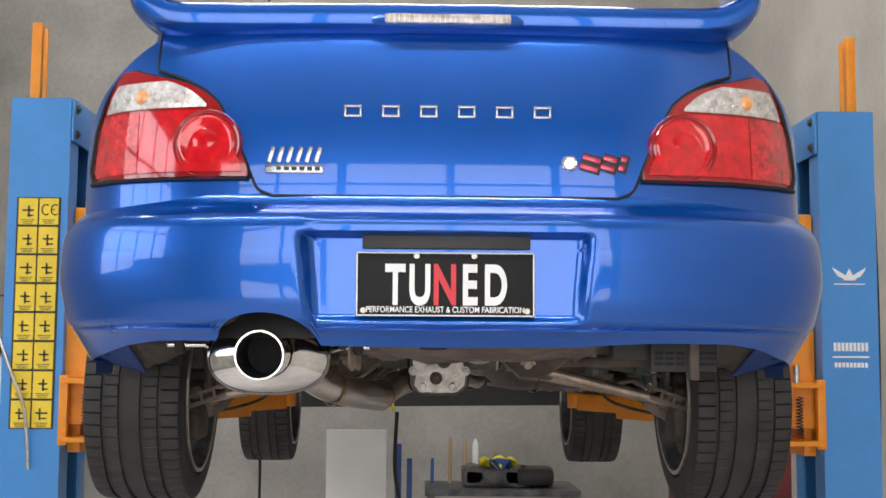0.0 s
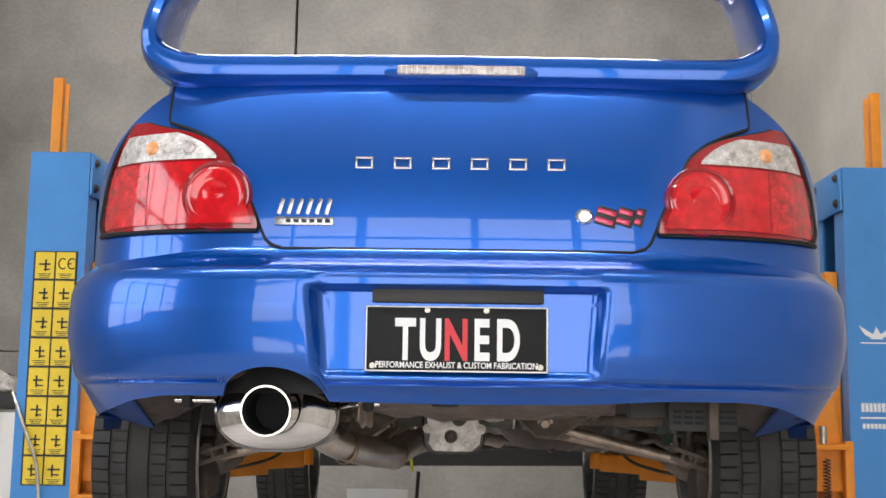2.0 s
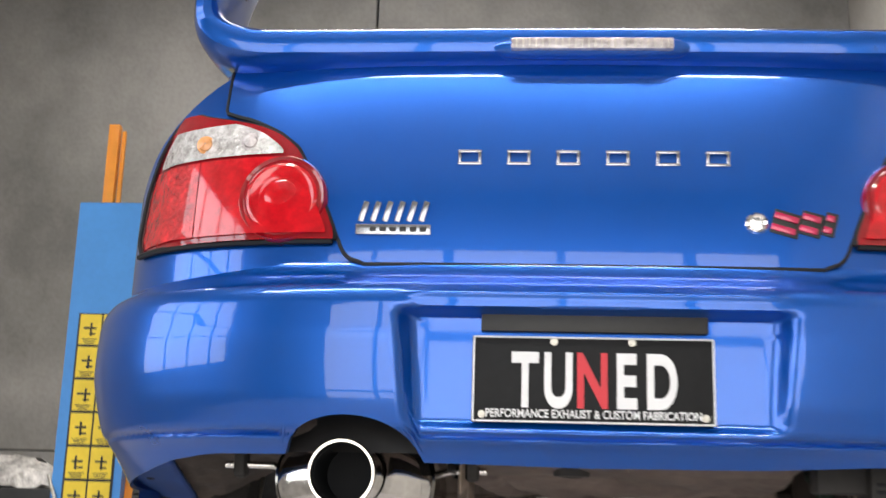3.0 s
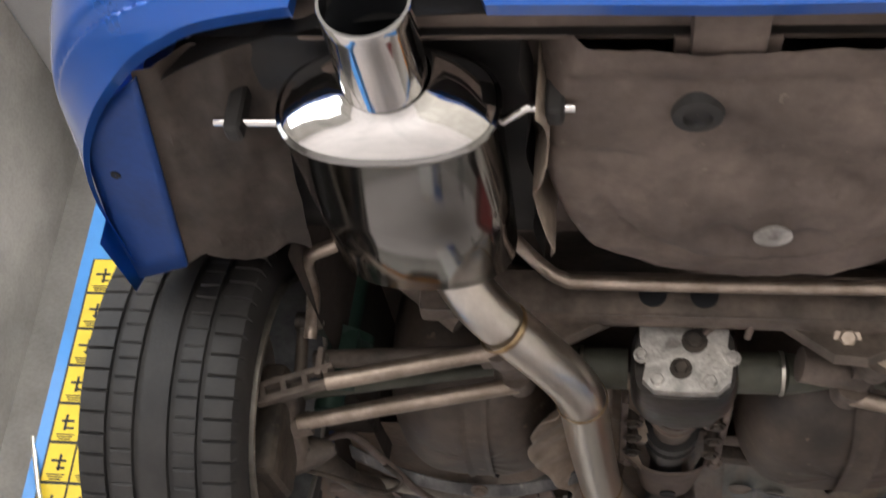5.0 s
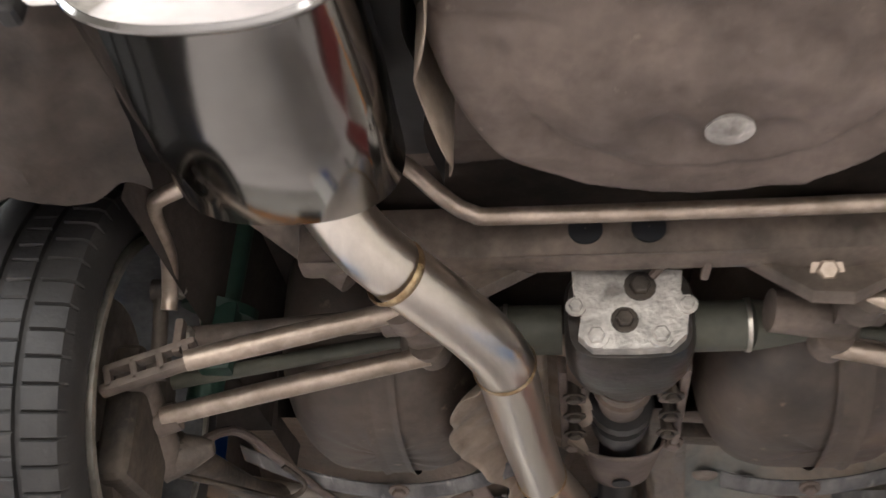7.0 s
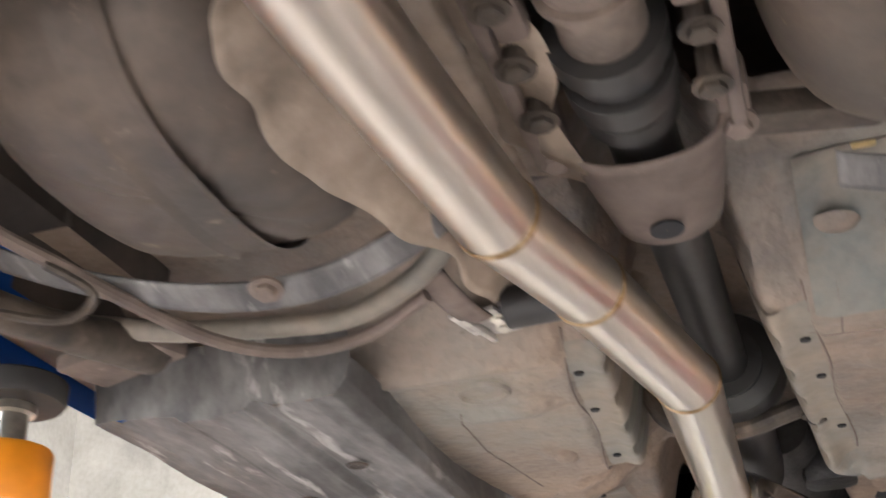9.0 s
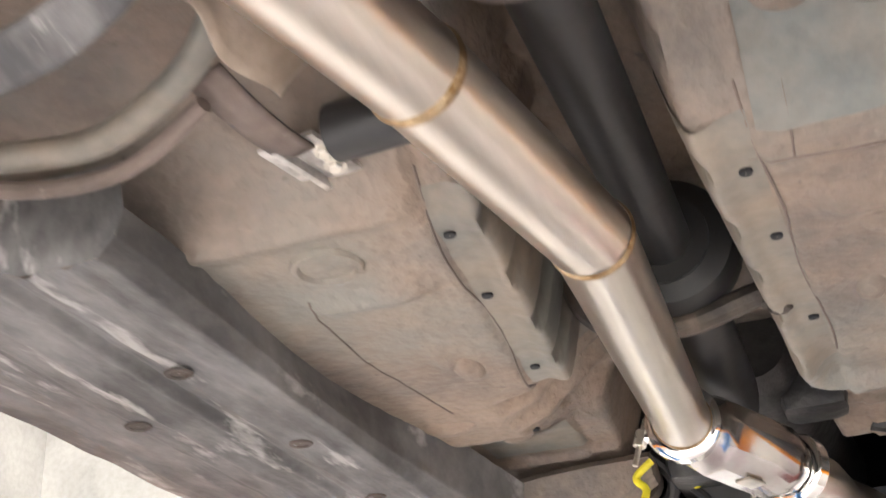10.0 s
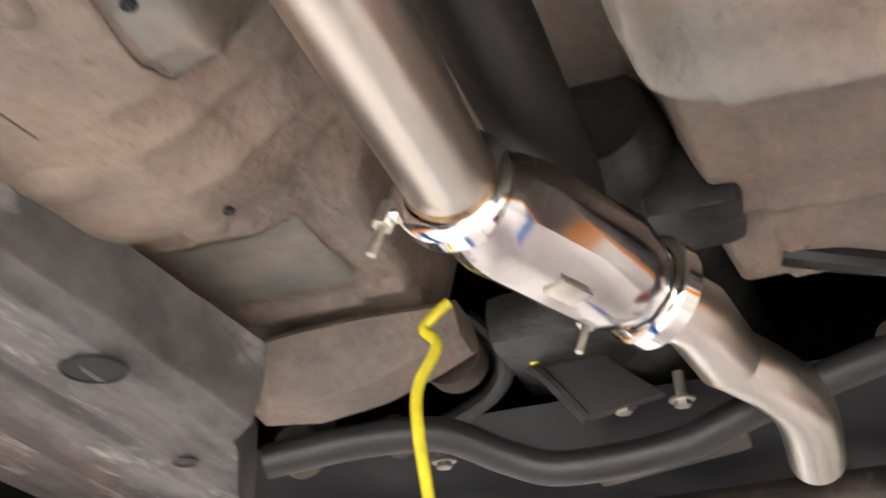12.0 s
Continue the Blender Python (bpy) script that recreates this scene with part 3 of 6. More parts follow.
# show plate
plate = part("show_plate", Shape().box((0, 0.003, 1.837), (0.372, 0.006, 0.134), 0.0028), PLATE, car, "black show plate with white and red lettering")
q = Shape()
for c, sz in (((0, -0.001, 1.902), (0.368, 0.004, 0.003)), ((0, -0.001, 1.772), (0.368, 0.004, 0.003)), ((-0.1835, -0.001, 1.837), (0.003, 0.004, 0.130)), ((0.1835, -0.001, 1.837), (0.003, 0.004, 0.130))):
    q.box(c, sz, 0.001)
part("border", q, WHITE, plate)
for x in (-0.17, -0.06, 0.06, 0.17):
    q = Shape().bolt((x, 0.0, 1.896 if abs(x) < 0.1 else 1.782), (0, -1, 0), 0.004, 0.004)
    part("screw", q, ZINC, plate)


def lettering(text, size, x, z, material, wide=1.0, bold=0.0):
    c = bpy.data.curves.new("lettering", "FONT")
    c.body, c.size, c.extrude, c.align_x, c.offset = text, size, 0.0012, "CENTER", bold
    o = new("lettering", c)
    bpy.context.view_layer.update()
    me = bpy.data.meshes.new_from_object(o.evaluated_get(bpy.context.evaluated_depsgraph_get()))
    bpy.data.objects.remove(o)
    me.transform(pose(x, -0.0012, z, 90) @ Matrix.Diagonal((wide, 1, 1, 1)))
    me.materials.append(material)
    k = new("lettering", me)
    k.parent = plate
    return k


for ch, x, m in (("T", -0.104, WHITE), ("U", -0.053, WHITE), ("N", -0.001, RED), ("E", 0.050, WHITE), ("D", 0.104, WHITE)):
    lettering(ch, 0.115, x, 1.797, m, 0.58, 0.0036)
lettering("PERFORMANCE EXHAUST & CUSTOM FABRICATION", 0.0175, 0, 1.7785, WHITE, 0.80, 0.0003)

# ---- rear wing: a closed loop of section ----
loop = [(0.0, 2.430), (0.25, 2.429), (0.48, 2.427), (0.595, 2.430), (0.658, 2.455), (0.676, 2.497), (0.668, 2.57), (0.65, 2.65), (0.61, 2.70), (0.50, 2.712), (0.25, 2.722), (0.0, 2.725)]
loop = loop + [(-x, z) for x, z in loop[-2:0:-1]]
fine = []
for i in range(len(loop)):
    a, b, c, d = [Vector((*loop[(i + k) % len(loop)], 0)) for k in (-1, 0, 1, 2)]
    for k in range(6):
        t = k / 6
        fine.append(0.5 * ((2 * b) + (c - a) * t + (2 * a - 5 * b + 4 * c - d) * t * t + (3 * b - a - 3 * c + d) * t ** 3))
rings = []
for i, p in enumerate(fine):
    d = (fine[(i + 1) % len(fine)] - fine[i - 1]).normalized()
    nrm = Vector((d.y, -d.x, 0))
    hi = step01(2.5, 2.72, p.y)
    up = step01(2.43, 2.50, p.y) * (1 - step01(2.66, 2.72, p.y))
    th = 0.036 * (1 - up) * (1 - 0.6 * hi) + 0.025 * up
    ch = 0.13 - 0.02 * hi
    yc = 0.20 + 0.06 * hi
    ring = []
    for k in range(20):
        a = 2 * math.pi * k / 20
        cy, sn = math.cos(a), math.sin(a)
        yy = math.copysign(abs(cy) ** 0.8, cy) * ch
        tt = math.copysign(abs(sn) ** 0.7, sn) * th * (1 - 0.25 * cy)
        q = p + nrm * tt
        ring.append((q.x, yc + yy, q.y))
    rings.append(ring)
rings.append(rings[0])
wing = part("rear_wing", Shape().rings(rings, False), PAINT, car, "tall blue rear wing")
part("wing_foot", Shape().tube([(-0.60, 0.20, 2.42), (-0.612, 0.24, 2.37)], [0.05, 0.06], 16, straight=True), PAINT, wing)
part("wing_foot", Shape().tube([(0.60, 0.20, 2.42), (0.612, 0.24, 2.37)], [0.05, 0.06], 16, straight=True), PAINT, wing)
part("stop_lamp_fairing", Shape().lathe([(0.001, -0.185), (0.016, -0.15), (0.02, -0.1), (0.02, 0.1), (0.016, 0.15), (0.001, 0.185)], pose(0.003, 0.082, 2.418, 0, 90, 0), 16), PAINT, wing)
stop = part("stop_lamp", Shape().box((0.003, 0.066, 2.418), (0.275, 0.02, 0.021), 0.005), STOPLENS, wing, "clear high stop lamp")
for i in range(24):
    part("rib", Shape().box((-0.125 + i * 0.0111, 0.0555, 2.418), (0.002, 0.002, 0.016), 0), ZINC, stop)


# ---- wheels ----
def wheel(x, y, z, side, camber=0.0, width=0.235, radius=0.32):
    wheel_ob = part("wheel", Shape().lathe([(0.05, -0.03), (0.075, -0.03), (0.075, 0.03), (0.05, 0.03)], pose(0, 0, 0, 0, 90, 0), 32, True), DARKMETAL, car, "dark alloy wheel with a wide black tyre")
    wheel_ob.location = (x, y, z)
    wheel_ob.rotation_euler = (0, radians(camber), 0)
    h = width / 2
    t = Shape()
    seg = 720
    prof = [(0.222, -h + 0.02, 9), (0.25, -h - 0.002, 9), (0.28, -h - 0.004, 9), (radius - 0.02, -h, 9)]
    prof += [(radius - 0.006, -h + 0.006, 2), (radius - 0.002, -h + 0.016, 2), (radius, -h + 0.05, 2), (radius - 0.008, -h + 0.051, 9), (radius - 0.008, -h + 0.060, 9),
             (radius, -h + 0.061, 3), (radius, -0.034, 3), (radius - 0.008, -0.033, 9), (radius - 0.008, -0.023, 9), (radius, -0.022, 9), (radius, 0.022, 9), (radius - 0.008, 0.023, 9), (radius - 0.008, 0.033, 9),
             (radius, 0.034, 4), (radius, h - 0.061, 4), (radius - 0.008, h - 0.060, 9), (radius - 0.008, h - 0.051, 9), (radius, h - 0.05, 2), (radius - 0.002, h - 0.016, 2), (radius - 0.006, h - 0.006, 2)]
    prof += [(radius - 0.02, h, 9), (0.28, h + 0.004, 9), (0.25, h + 0.002, 9), (0.222, h - 0.02, 9)]

    def tread(i, j):
        r, a, kind = prof[j]
        ang = 2 * math.pi * i / seg
        if kind == 2 and i % 12 == 0:
            r -= 0.006
        if kind in (3, 4) and (i + int(a * 260 * (1 if kind == 3 else -1))) % 20 == 0:
            r -= 0.005
        return (a, r * math.cos(ang), r * math.sin(ang))
    t.grid(tread, list(range(seg)), list(range(len(prof))), True)
    tyre = part("tyre", t, RUBBER, wheel_ob, smooth=28)
    rim = Shape().lathe([(0.236, -h + 0.012), (0.236, -h + 0.002), (0.228, -h + 0.002), (0.222, -h + 0.02), (0.205, -h + 0.05), (0.20, 0.03), (0.216, h - 0.02), (0.228, h), (0.236, h), (0.236, h - 0.01)], pose(0, 0, 0, 0, 90, 0), 64)
    part("rim", rim, STEELDARK, wheel_ob, "dark rim with a bright worn lip")
    lip = Shape().lathe([(0.240, -h + 0.006), (0.240, -h - 0.006), (0.229, -h - 0.006), (0.227, -h + 0.012)], pose(0, 0, 0, 0, 90, 0), 64)
    lip2 = Shape().lathe([(0.240, h - 0.006), (0.240, h + 0.006), (0.229, h + 0.006), (0.227, h - 0.012)], pose(0, 0, 0, 0, 90, 0), 64)
    part("rim_lip", lip, ZINC, wheel_ob)
    part("rim_lip", lip2, ZINC, wheel_ob)
    q = Shape()
    for k in range(5):
        a = 2 * math.pi * k / 5
        q.tube([(side * 0.06, 0.05 * math.cos(a), 0.05 * math.sin(a)), (side * 0.075, 0.21 * math.cos(a), 0.21 * math.sin(a))], [0.03, 0.022], 10, straight=True)
    part("spokes", q, STEELDARK, wheel_ob)
    part("brake_disc", Shape().lathe([(0.08, 0.0), (0.15, 0.0), (0.15, 0.02), (0.08, 0.02)], pose(-side * 0.035, 0, 0, 0, 90, 0), 40, True), STEEL, wheel_ob)


wheel(-0.808, 1.01, 1.60, -1, 1.5, 0.258), wheel(0.808, 1.01, 1.60, 1, -1.5, 0.258)
wheel(-0.795, 3.55, 1.50, -1), wheel(0.795, 3.55, 1.50, 1)
for side in (-1, 1):
    q = Shape()
    q.grid(lambda a, v: (side * (0.60 + 0.245 * v), 1.01 + 0.40 * math.cos(a), 1.66 + 0.36 * math.sin(a)), lin(0.1, 2.75, 24), lin(0, 1, 5))
    part("wheel_arch_liner", q, LINER, car)
    q = Shape()
    q.grid(lambda u, v: (side * (0.712 + 0.028 * v - 0.16 * u), 0.185 + 0.375 * v + 0.09 * u * v - 0.02 * math.sin(u * 9) * v, (1.726 - 0.072 * v) * (1 - u) + u * (1.785 - 0.06 * v) + 0.022 * math.sin(v * 5 + u * 4) * u * (1 - u) * 2 + 0.010 * wobble(u, v, 4, 9)), lin(0, 1, 20), lin(0, 1, 24))
    part("inner_liner", q, LINER, car)

# ---- boot floor and spare-wheel well ----


def boot_floor(x, y):
    d = (abs((x - 0.078) / 0.315) ** 2.3 + abs((y - 0.33) / 0.345) ** 2.3) ** (1 / 2.3)
    well = 1 - step01(0.86, 1.02, d)
    z = 1.79 + 0.06 * step01(0.66, 0.70, y) - well * (0.068 + 0.10 * max(0.0, y - 0.12) * (1 - 0.35 * step01(0.45, 0.65, y)))
    z -= 0.012 * (1 - step01(0.55, 0.9, math.hypot((x - 0.09) / 0.2, (y - 0.48) / 0.13)))
    z += 0.010 * math.exp(-((d - 0.70) / 0.03) ** 2) * step01(0.2, 0.5, y) + 0.006 * math.exp(-((y - 0.2) / 0.015) ** 2)
    z += 0.007 * math.exp(-((x - 0.055) / 0.006) ** 2 - ((y - 0.33) / 0.05) ** 2) + 0.006 * math.exp(-((y - 0.36 - 0.2 * x) / 0.008) ** 2) * (1 - step01(-0.12, -0.04, x))
    for k in range(5):
        a = 0.7 + 0.55 * k
        px, py = 0.093 + 0.07 * math.cos(a), 0.489 + 0.045 * math.sin(a) - 0.02
        z += 0.014 * math.exp(-((x - px) ** 2 + (y - py) ** 2) / 0.0004)
    return z + 0.008 * wobble(x, y, 5, 2) + 0.005 * wobble(x, y, 13, 7)


s = Shape().grid(lambda x, y: (x, y, boot_floor(x, y)), lin(-0.66, 0.66, 170), lin(0.14, 0.80, 100))
pan = part("boot_floor", s, UNDERSEAL, car, "dusty brown boot floor with a spare-wheel well", smooth=60)
part("drain_plug", Shape().lathe([(0.024, -0.01), (0.026, 0.004), (0.017, 0.006), (0.008, 0.009), (0.001, 0.009)], pose(0.093, 0.489, boot_floor(0.093, 0.489), 180), 28), ALU, pan)
part("grommet", Shape().lathe([(0.034, -0.004), (0.030, 0.010), (0.018, 0.012), (0.016, 0.006), (0.001, 0.006)], pose(-0.022, 0.25, boot_floor(-0.022, 0.25), 180), 28), HANGER, pan)
# added black sheets stand in for the dark hollow above muffler and behind bumper
part("muffler_shade_sheet", Shape().grid(lambda x, y: (x, y, 1.772 + 0.004 * math.sin(y * 40) + 0.004 * wobble(x, y, 9, 3)), lin(-0.60, -0.225, 24), lin(0.135, 0.66, 30)).grid(lambda y, v: (-0.225 + 0.006 * math.sin(y * 33), y, 1.772 - 0.07 * v), lin(0.16, 0.62, 24), lin(0, 1, 4)), BLACK, car, "black rippled sheet added above the muffler for its dark recess", smooth=60)
part("bumper_shade_sheet", Shape().grid(lambda x, v: (x, 0.075 + 0.06 * v + 0.25 * (abs(x) / 0.8) ** 4, 1.725 + 0.16 * math.sin(v * 1.5)), lin(-0.68, 0.68, 40), lin(0, 1, 8)), BLACK, car)
part("rear_panel", Shape().grid(lambda x, v: (x, 0.13 + 0.02 * v, 1.735 + 0.22 * v), lin(-0.62, 0.62, 12), lin(0, 1, 5)), BLACK, car)
q = Shape().box((0.005, 0.125, 1.745), (0.085, 0.10, 0.05), 0.008).box((-0.045, 0.16, 1.742), (0.02, 0.05, 0.02), 0.004).box((0.055, 0.16, 1.742), (0.02, 0.05, 0.02), 0.004)
part("tow_bracket", q, UNDERSEAL, car)
q = Shape().box((0.0, 0.135, 1.765), (1.0, 0.05, 0.035), 0.012)
part("rear_crossmember", q, UNDERSEAL, car)
q = Shape()
q.box((0.535, 0.22, 1.70), (0.15, 0.08, 0.085), 0.008).box((0.425, 0.235, 1.71), (0.09, 0.06, 0.05), 0.006)
vent = part("vent_box", q, HANGER, car, "grey plastic vent box behind the bumper")
for x in (0.478, 0.502, 0.526, 0.578, 0.598):
    for j in range(3):
        part("slot", Shape().box((x, 0.1795, 1.675 + j * 0.012), (0.019, 0.004, 0.007), 0.001), GAP, vent)
part("strip", Shape().box((0.553, 0.17, 1.69), (0.022, 0.03, 0.10), 0.006), UNDERSEAL, vent)

part("body_underside", Shape().grid(lambda x, v: (x, 0.10 + 2.9 * v, 1.95), lin(-0.74, 0.74, 8), lin(0, 1, 8)), LINER, car)
for sd in (-1, 1):
    part("inner_arch", Shape().grid(lambda y, v: (sd * (0.61 - 0.02 * v), y, 1.70 + 0.25 * v), lin(0.62, 1.62, 8), lin(0, 1, 4)), LINER, car)
    part("sill_inner", Shape().grid(lambda y, v: (sd * 0.70, y, 1.66 + 0.29 * v), lin(1.45, 3.0, 8), lin(0, 1, 4)), LINER, car)

# ---- exhaust ----
tip = (-0.384, 0.008, 1.688)


def oval(cx, cz, y, a, b, n=2.4, seg=64):
    return [(cx + a * math.copysign(abs(math.cos(t)) ** (2 / n), math.cos(t)), y, cz + b * math.copysign(abs(math.sin(t)) ** (2 / n), math.sin(t))) for t in (2 * math.pi * k / seg for k in range(seg))]


mx, mz = -0.388, 1.687
s = Shape()
s.rings([oval(mx + 0.02 * d, mz, 0.196 + d, (0.135 + r) * (1 - 0.14 * d), (0.085 + r) * (1 - 0.08 * d)) for d, r in ((0.0, -0.004), (0.003, 0.001), (0.006, 0.002), (0.009, 0.0), (0.012, -0.001), (0.17, 0.0), (0.336, 0.0), (0.343, -0.004))], False)
muffler = part("muffler", s, MUFFLER, car, "polished stainless oval muffler with a round outlet")
s = Shape()
s.rings([oval(mx + (tip[0] - mx) * k, mz + (1.694 - mz) * k, 0.197 - d, 0.131 * (1 - k) + 0.054 * k, 0.081 * (1 - k) + 0.054 * k, 2.4 - 0.4 * k) for k, d in ((0, 0.0), (0.04, 0.004), (0.12, 0.009), (0.25, 0.016), (0.42, 0.024), (0.6, 0.030), (0.8, 0.035), (0.93, 0.039), (1.0, 0.046))], False)
part("end_plate", s, CHROME, muffler, "mirror-polished domed end plate", smooth=60)
s = Shape().rings([oval(mx + 0.007, mz, 0.538 + d, 0.123 * k, 0.079 * k) for k, d in ((1, 0), (0.9, 0.008), (0.4, 0.01), (0.02, 0.01))], False)
part("end_plate", s, CHROME, muffler)
axis = look(tip, (tip[0] - 0.002, 0.24, 1.696)).to_3x3().to_4x4()
m = Matrix.Translation(tip) @ axis @ pose(0, 0, 0, 180)
part("outlet_pipe", Shape().lathe([(0.0465, 0.19), (0.0465, 0.02), (0.0465, 0.004), (0.048, 0.0), (0.0515, 0.0), (0.053, 0.004), (0.052, 0.02), (0.052, 0.150), (0.054, 0.156), (0.052, 0.175)], m, 64), CHROME, muffler, "bright rolled-edge exhaust outlet")
part("outlet_inside", Shape().lathe([(0.0462, 0.03), (0.0462, 0.17), (0.001, 0.172)], m, 40), GAP, muffler)
for side, hx, hy in ((-1, -0.60, 0.275), (1, -0.195, 0.235)):
    part("hanger_rod", Shape().tube([(hx - 0.028, hy, 1.712), (hx + 0.028 + (0.03 if side < 0 else 0), hy, 1.712), (mx + side * 0.13, hy + 0.02, 1.70)] if side < 0 else [(hx + 0.028, hy, 1.708), (hx - 0.03, hy, 1.708), (mx + side * 0.13, hy + 0.02, 1.70)], 0.0065, 12, straight=True), CHROME, muffler)
    part("hanger_rubber", Shape().box((hx + (0.0 if side < 0 else 0.004), hy, 1.742), (0.024, 0.034, 0.105), 0.011, seg=3), HANGER, car)
    part("hanger_bracket", Shape().tube([(hx - 0.03, hy, 1.775), (hx + 0.03, hy, 1.775), (hx + 0.035, hy, 1.84)], 0.006, 10, straight=True), DARKMETAL, car)
pipeline = [(-0.352, 0.540, 1.668), (-0.338, 0.564, 1.648), (-0.310, 0.602, 1.622), (-0.276, 0.645, 1.606), (-0.225, 0.716, 1.592), (-0.190, 0.780, 1.585), (-0.170, 0.835, 1.581), (-0.163, 0.885, 1.581), (-0.159, 0.95, 1.583), (-0.149, 1.15, 1.590), (-0.133, 1.385, 1.599)]
R = 0.0405
joints = [(-0.133, 1.385, 1.599), (-0.090, 1.59, 1.611), (-0.028, 1.885, 1.605), (-0.048, 2.575, 1.645)]
part("exhaust_pipe", Shape().tube(pipeline, lin(0.038, R, len(pipeline)), 36, 6), PIPE, car, "brushed stainless three inch pipe with welded bends")
for a, b in zip(joints, joints[1:]):
    part("exhaust_pipe", Shape().tube([a, b], R, 36, straight=True), PIPE, car)
for p, d in (((-0.276, 0.645, 1.602), (0.62, 0.9, -0.12)), ((-0.164, 0.87, 1.581), (0.13, 1, 0.0)), (joints[0], (0.14, 1, 0.05)), (joints[1], (0.21, 1, 0.02)), (joints[2], (0.09, 1, 0.02)), ((-0.0475, 2.56, 1.6442), (-0.03, 1, 0.058))):
    mm = Matrix.Translation(p) @ Vector(d).to_track_quat("Z", "Y").to_matrix().to_4x4()
    part("weld_bead", Shape().lathe([(R + 0.0003, -0.006), (R + 0.0018, -0.003), (R + 0.0024, 0), (R + 0.0016, 0.003), (R + 0.0003, 0.006)], mm, 36), WELD, car, "straw-coloured weld bead")


def clamp(c, d, r):
    mm = Matrix.Translation(c) @ Vector(d).to_track_quat("Z", "Y").to_matrix().to_4x4()
    band = part("v_band_clamp", Shape().lathe([(r, -0.016), (r + 0.008, -0.014), (r + 0.013, -0.009), (r + 0.013, 0.009), (r + 0.008, 0.014), (r, 0.016)], mm, 48), CHROME, car, "bright stainless V-band clamp")
    left = Vector((-1, 0, -0.2)).normalized()
    p = Vector(c) + left * (r + 0.022)
    part("nut", Shape().lathe([(0.010, -0.012), (0.010, 0.012)], Matrix.Translation(p) @ Vector((-0.3, -0.2, -1)).to_track_quat("Z", "Y").to_matrix().to_4x4(), 6, True), ZINC, band)
    part("stud", Shape().tube([p + Vector((0.01, 0.005, 0.03)), p + Vector((-0.012, -0.008, -0.04))], 0.0042, 10, straight=True), ZINC, band)
    part("trunnion", Shape().tube([p + Vector((0.018, 0, 0.0)), p + Vector((-0.006, 0, 0.0))], 0.008, 12, straight=True), CHROME, band)


c1, c2 = Vector((-0.049, 2.585, 1.646)), Vector((0.086, 2.784, 1.612))
flow = c2 - c1
clamp(c1, (0.1, 1, 0.0), 0.043), clamp(c2, flow, 0.043)
mm = Matrix.Translation(c1) @ flow.to_track_quat("Z", "Y").to_matrix().to_4x4()
L = flow.length
part("catalyst_body", Shape().lathe([(0.044, 0.012), (0.056, 0.035), (0.060, 0.06), (0.060, L - 0.06), (0.054, L - 0.04), (0.046, L - 0.02)], mm, 10), CATALYST, car, "faceted polished stainless catalyst can")
part("catalyst_plate", Shape().box((-0.012, -0.058, L * 0.5), (0.028, 0.004, 0.035), 0.002).bm(bmesh.new(), Matrix()), ZINC, car).matrix_basis = mm
part("exhaust_pipe", Shape().tube([c2, c2 + flow * 0.25, (0.139, 2.952, 1.603)], 0.037, 32, straight=True), PIPE, car)
part("exhaust_pipe", Shape().tube([(0.139, 2.952, 1.603), (0.175, 3.010, 1.596), (0.199, 3.068, 1.591), (0.211, 3.145, 1.587), (0.215, 3.28, 1.581)], 0.036, 32, 5), PIPE, car)
mm = Matrix.Translation((0.139, 2.952, 1.603)) @ Vector((0.5, 1, -0.25)).to_track_quat("Z", "Y").to_matrix().to_4x4()
part("weld_bead", Shape().lathe([(0.0363, -0.004), (0.038, 0), (0.0363, 0.004)], mm, 32), WELD, car)

# ---- rear suspension ----
bar = [(-0.627, 0.875, 1.675), (-0.624, 0.86, 1.70), (-0.612, 0.80, 1.725), (-0.605, 0.71, 1.737), (-0.575, 0.683, 1.745), (-0.50, 0.68, 1.77), (-0.36, 0.68, 1.80), (-0.285, 0.675, 1.775), (-0.235, 0.695, 1.738), (-0.195, 0.71, 1.717), (-0.13, 0.715, 1.714)]
bar += [(0.30, 0.715, 1.716), (0.365, 0.712, 1.724), (0.43, 0.70, 1.755), (0.50, 0.69, 1.785), (0.575, 0.683, 1.775), (0.605, 0.71, 1.75), (0.612, 0.80, 1.73), (0.627, 0.875, 1.685)]
part("sway_bar", Shape().tube(bar, 0.0115, 16, 5), STEEL, car, "worn bare steel sway bar")
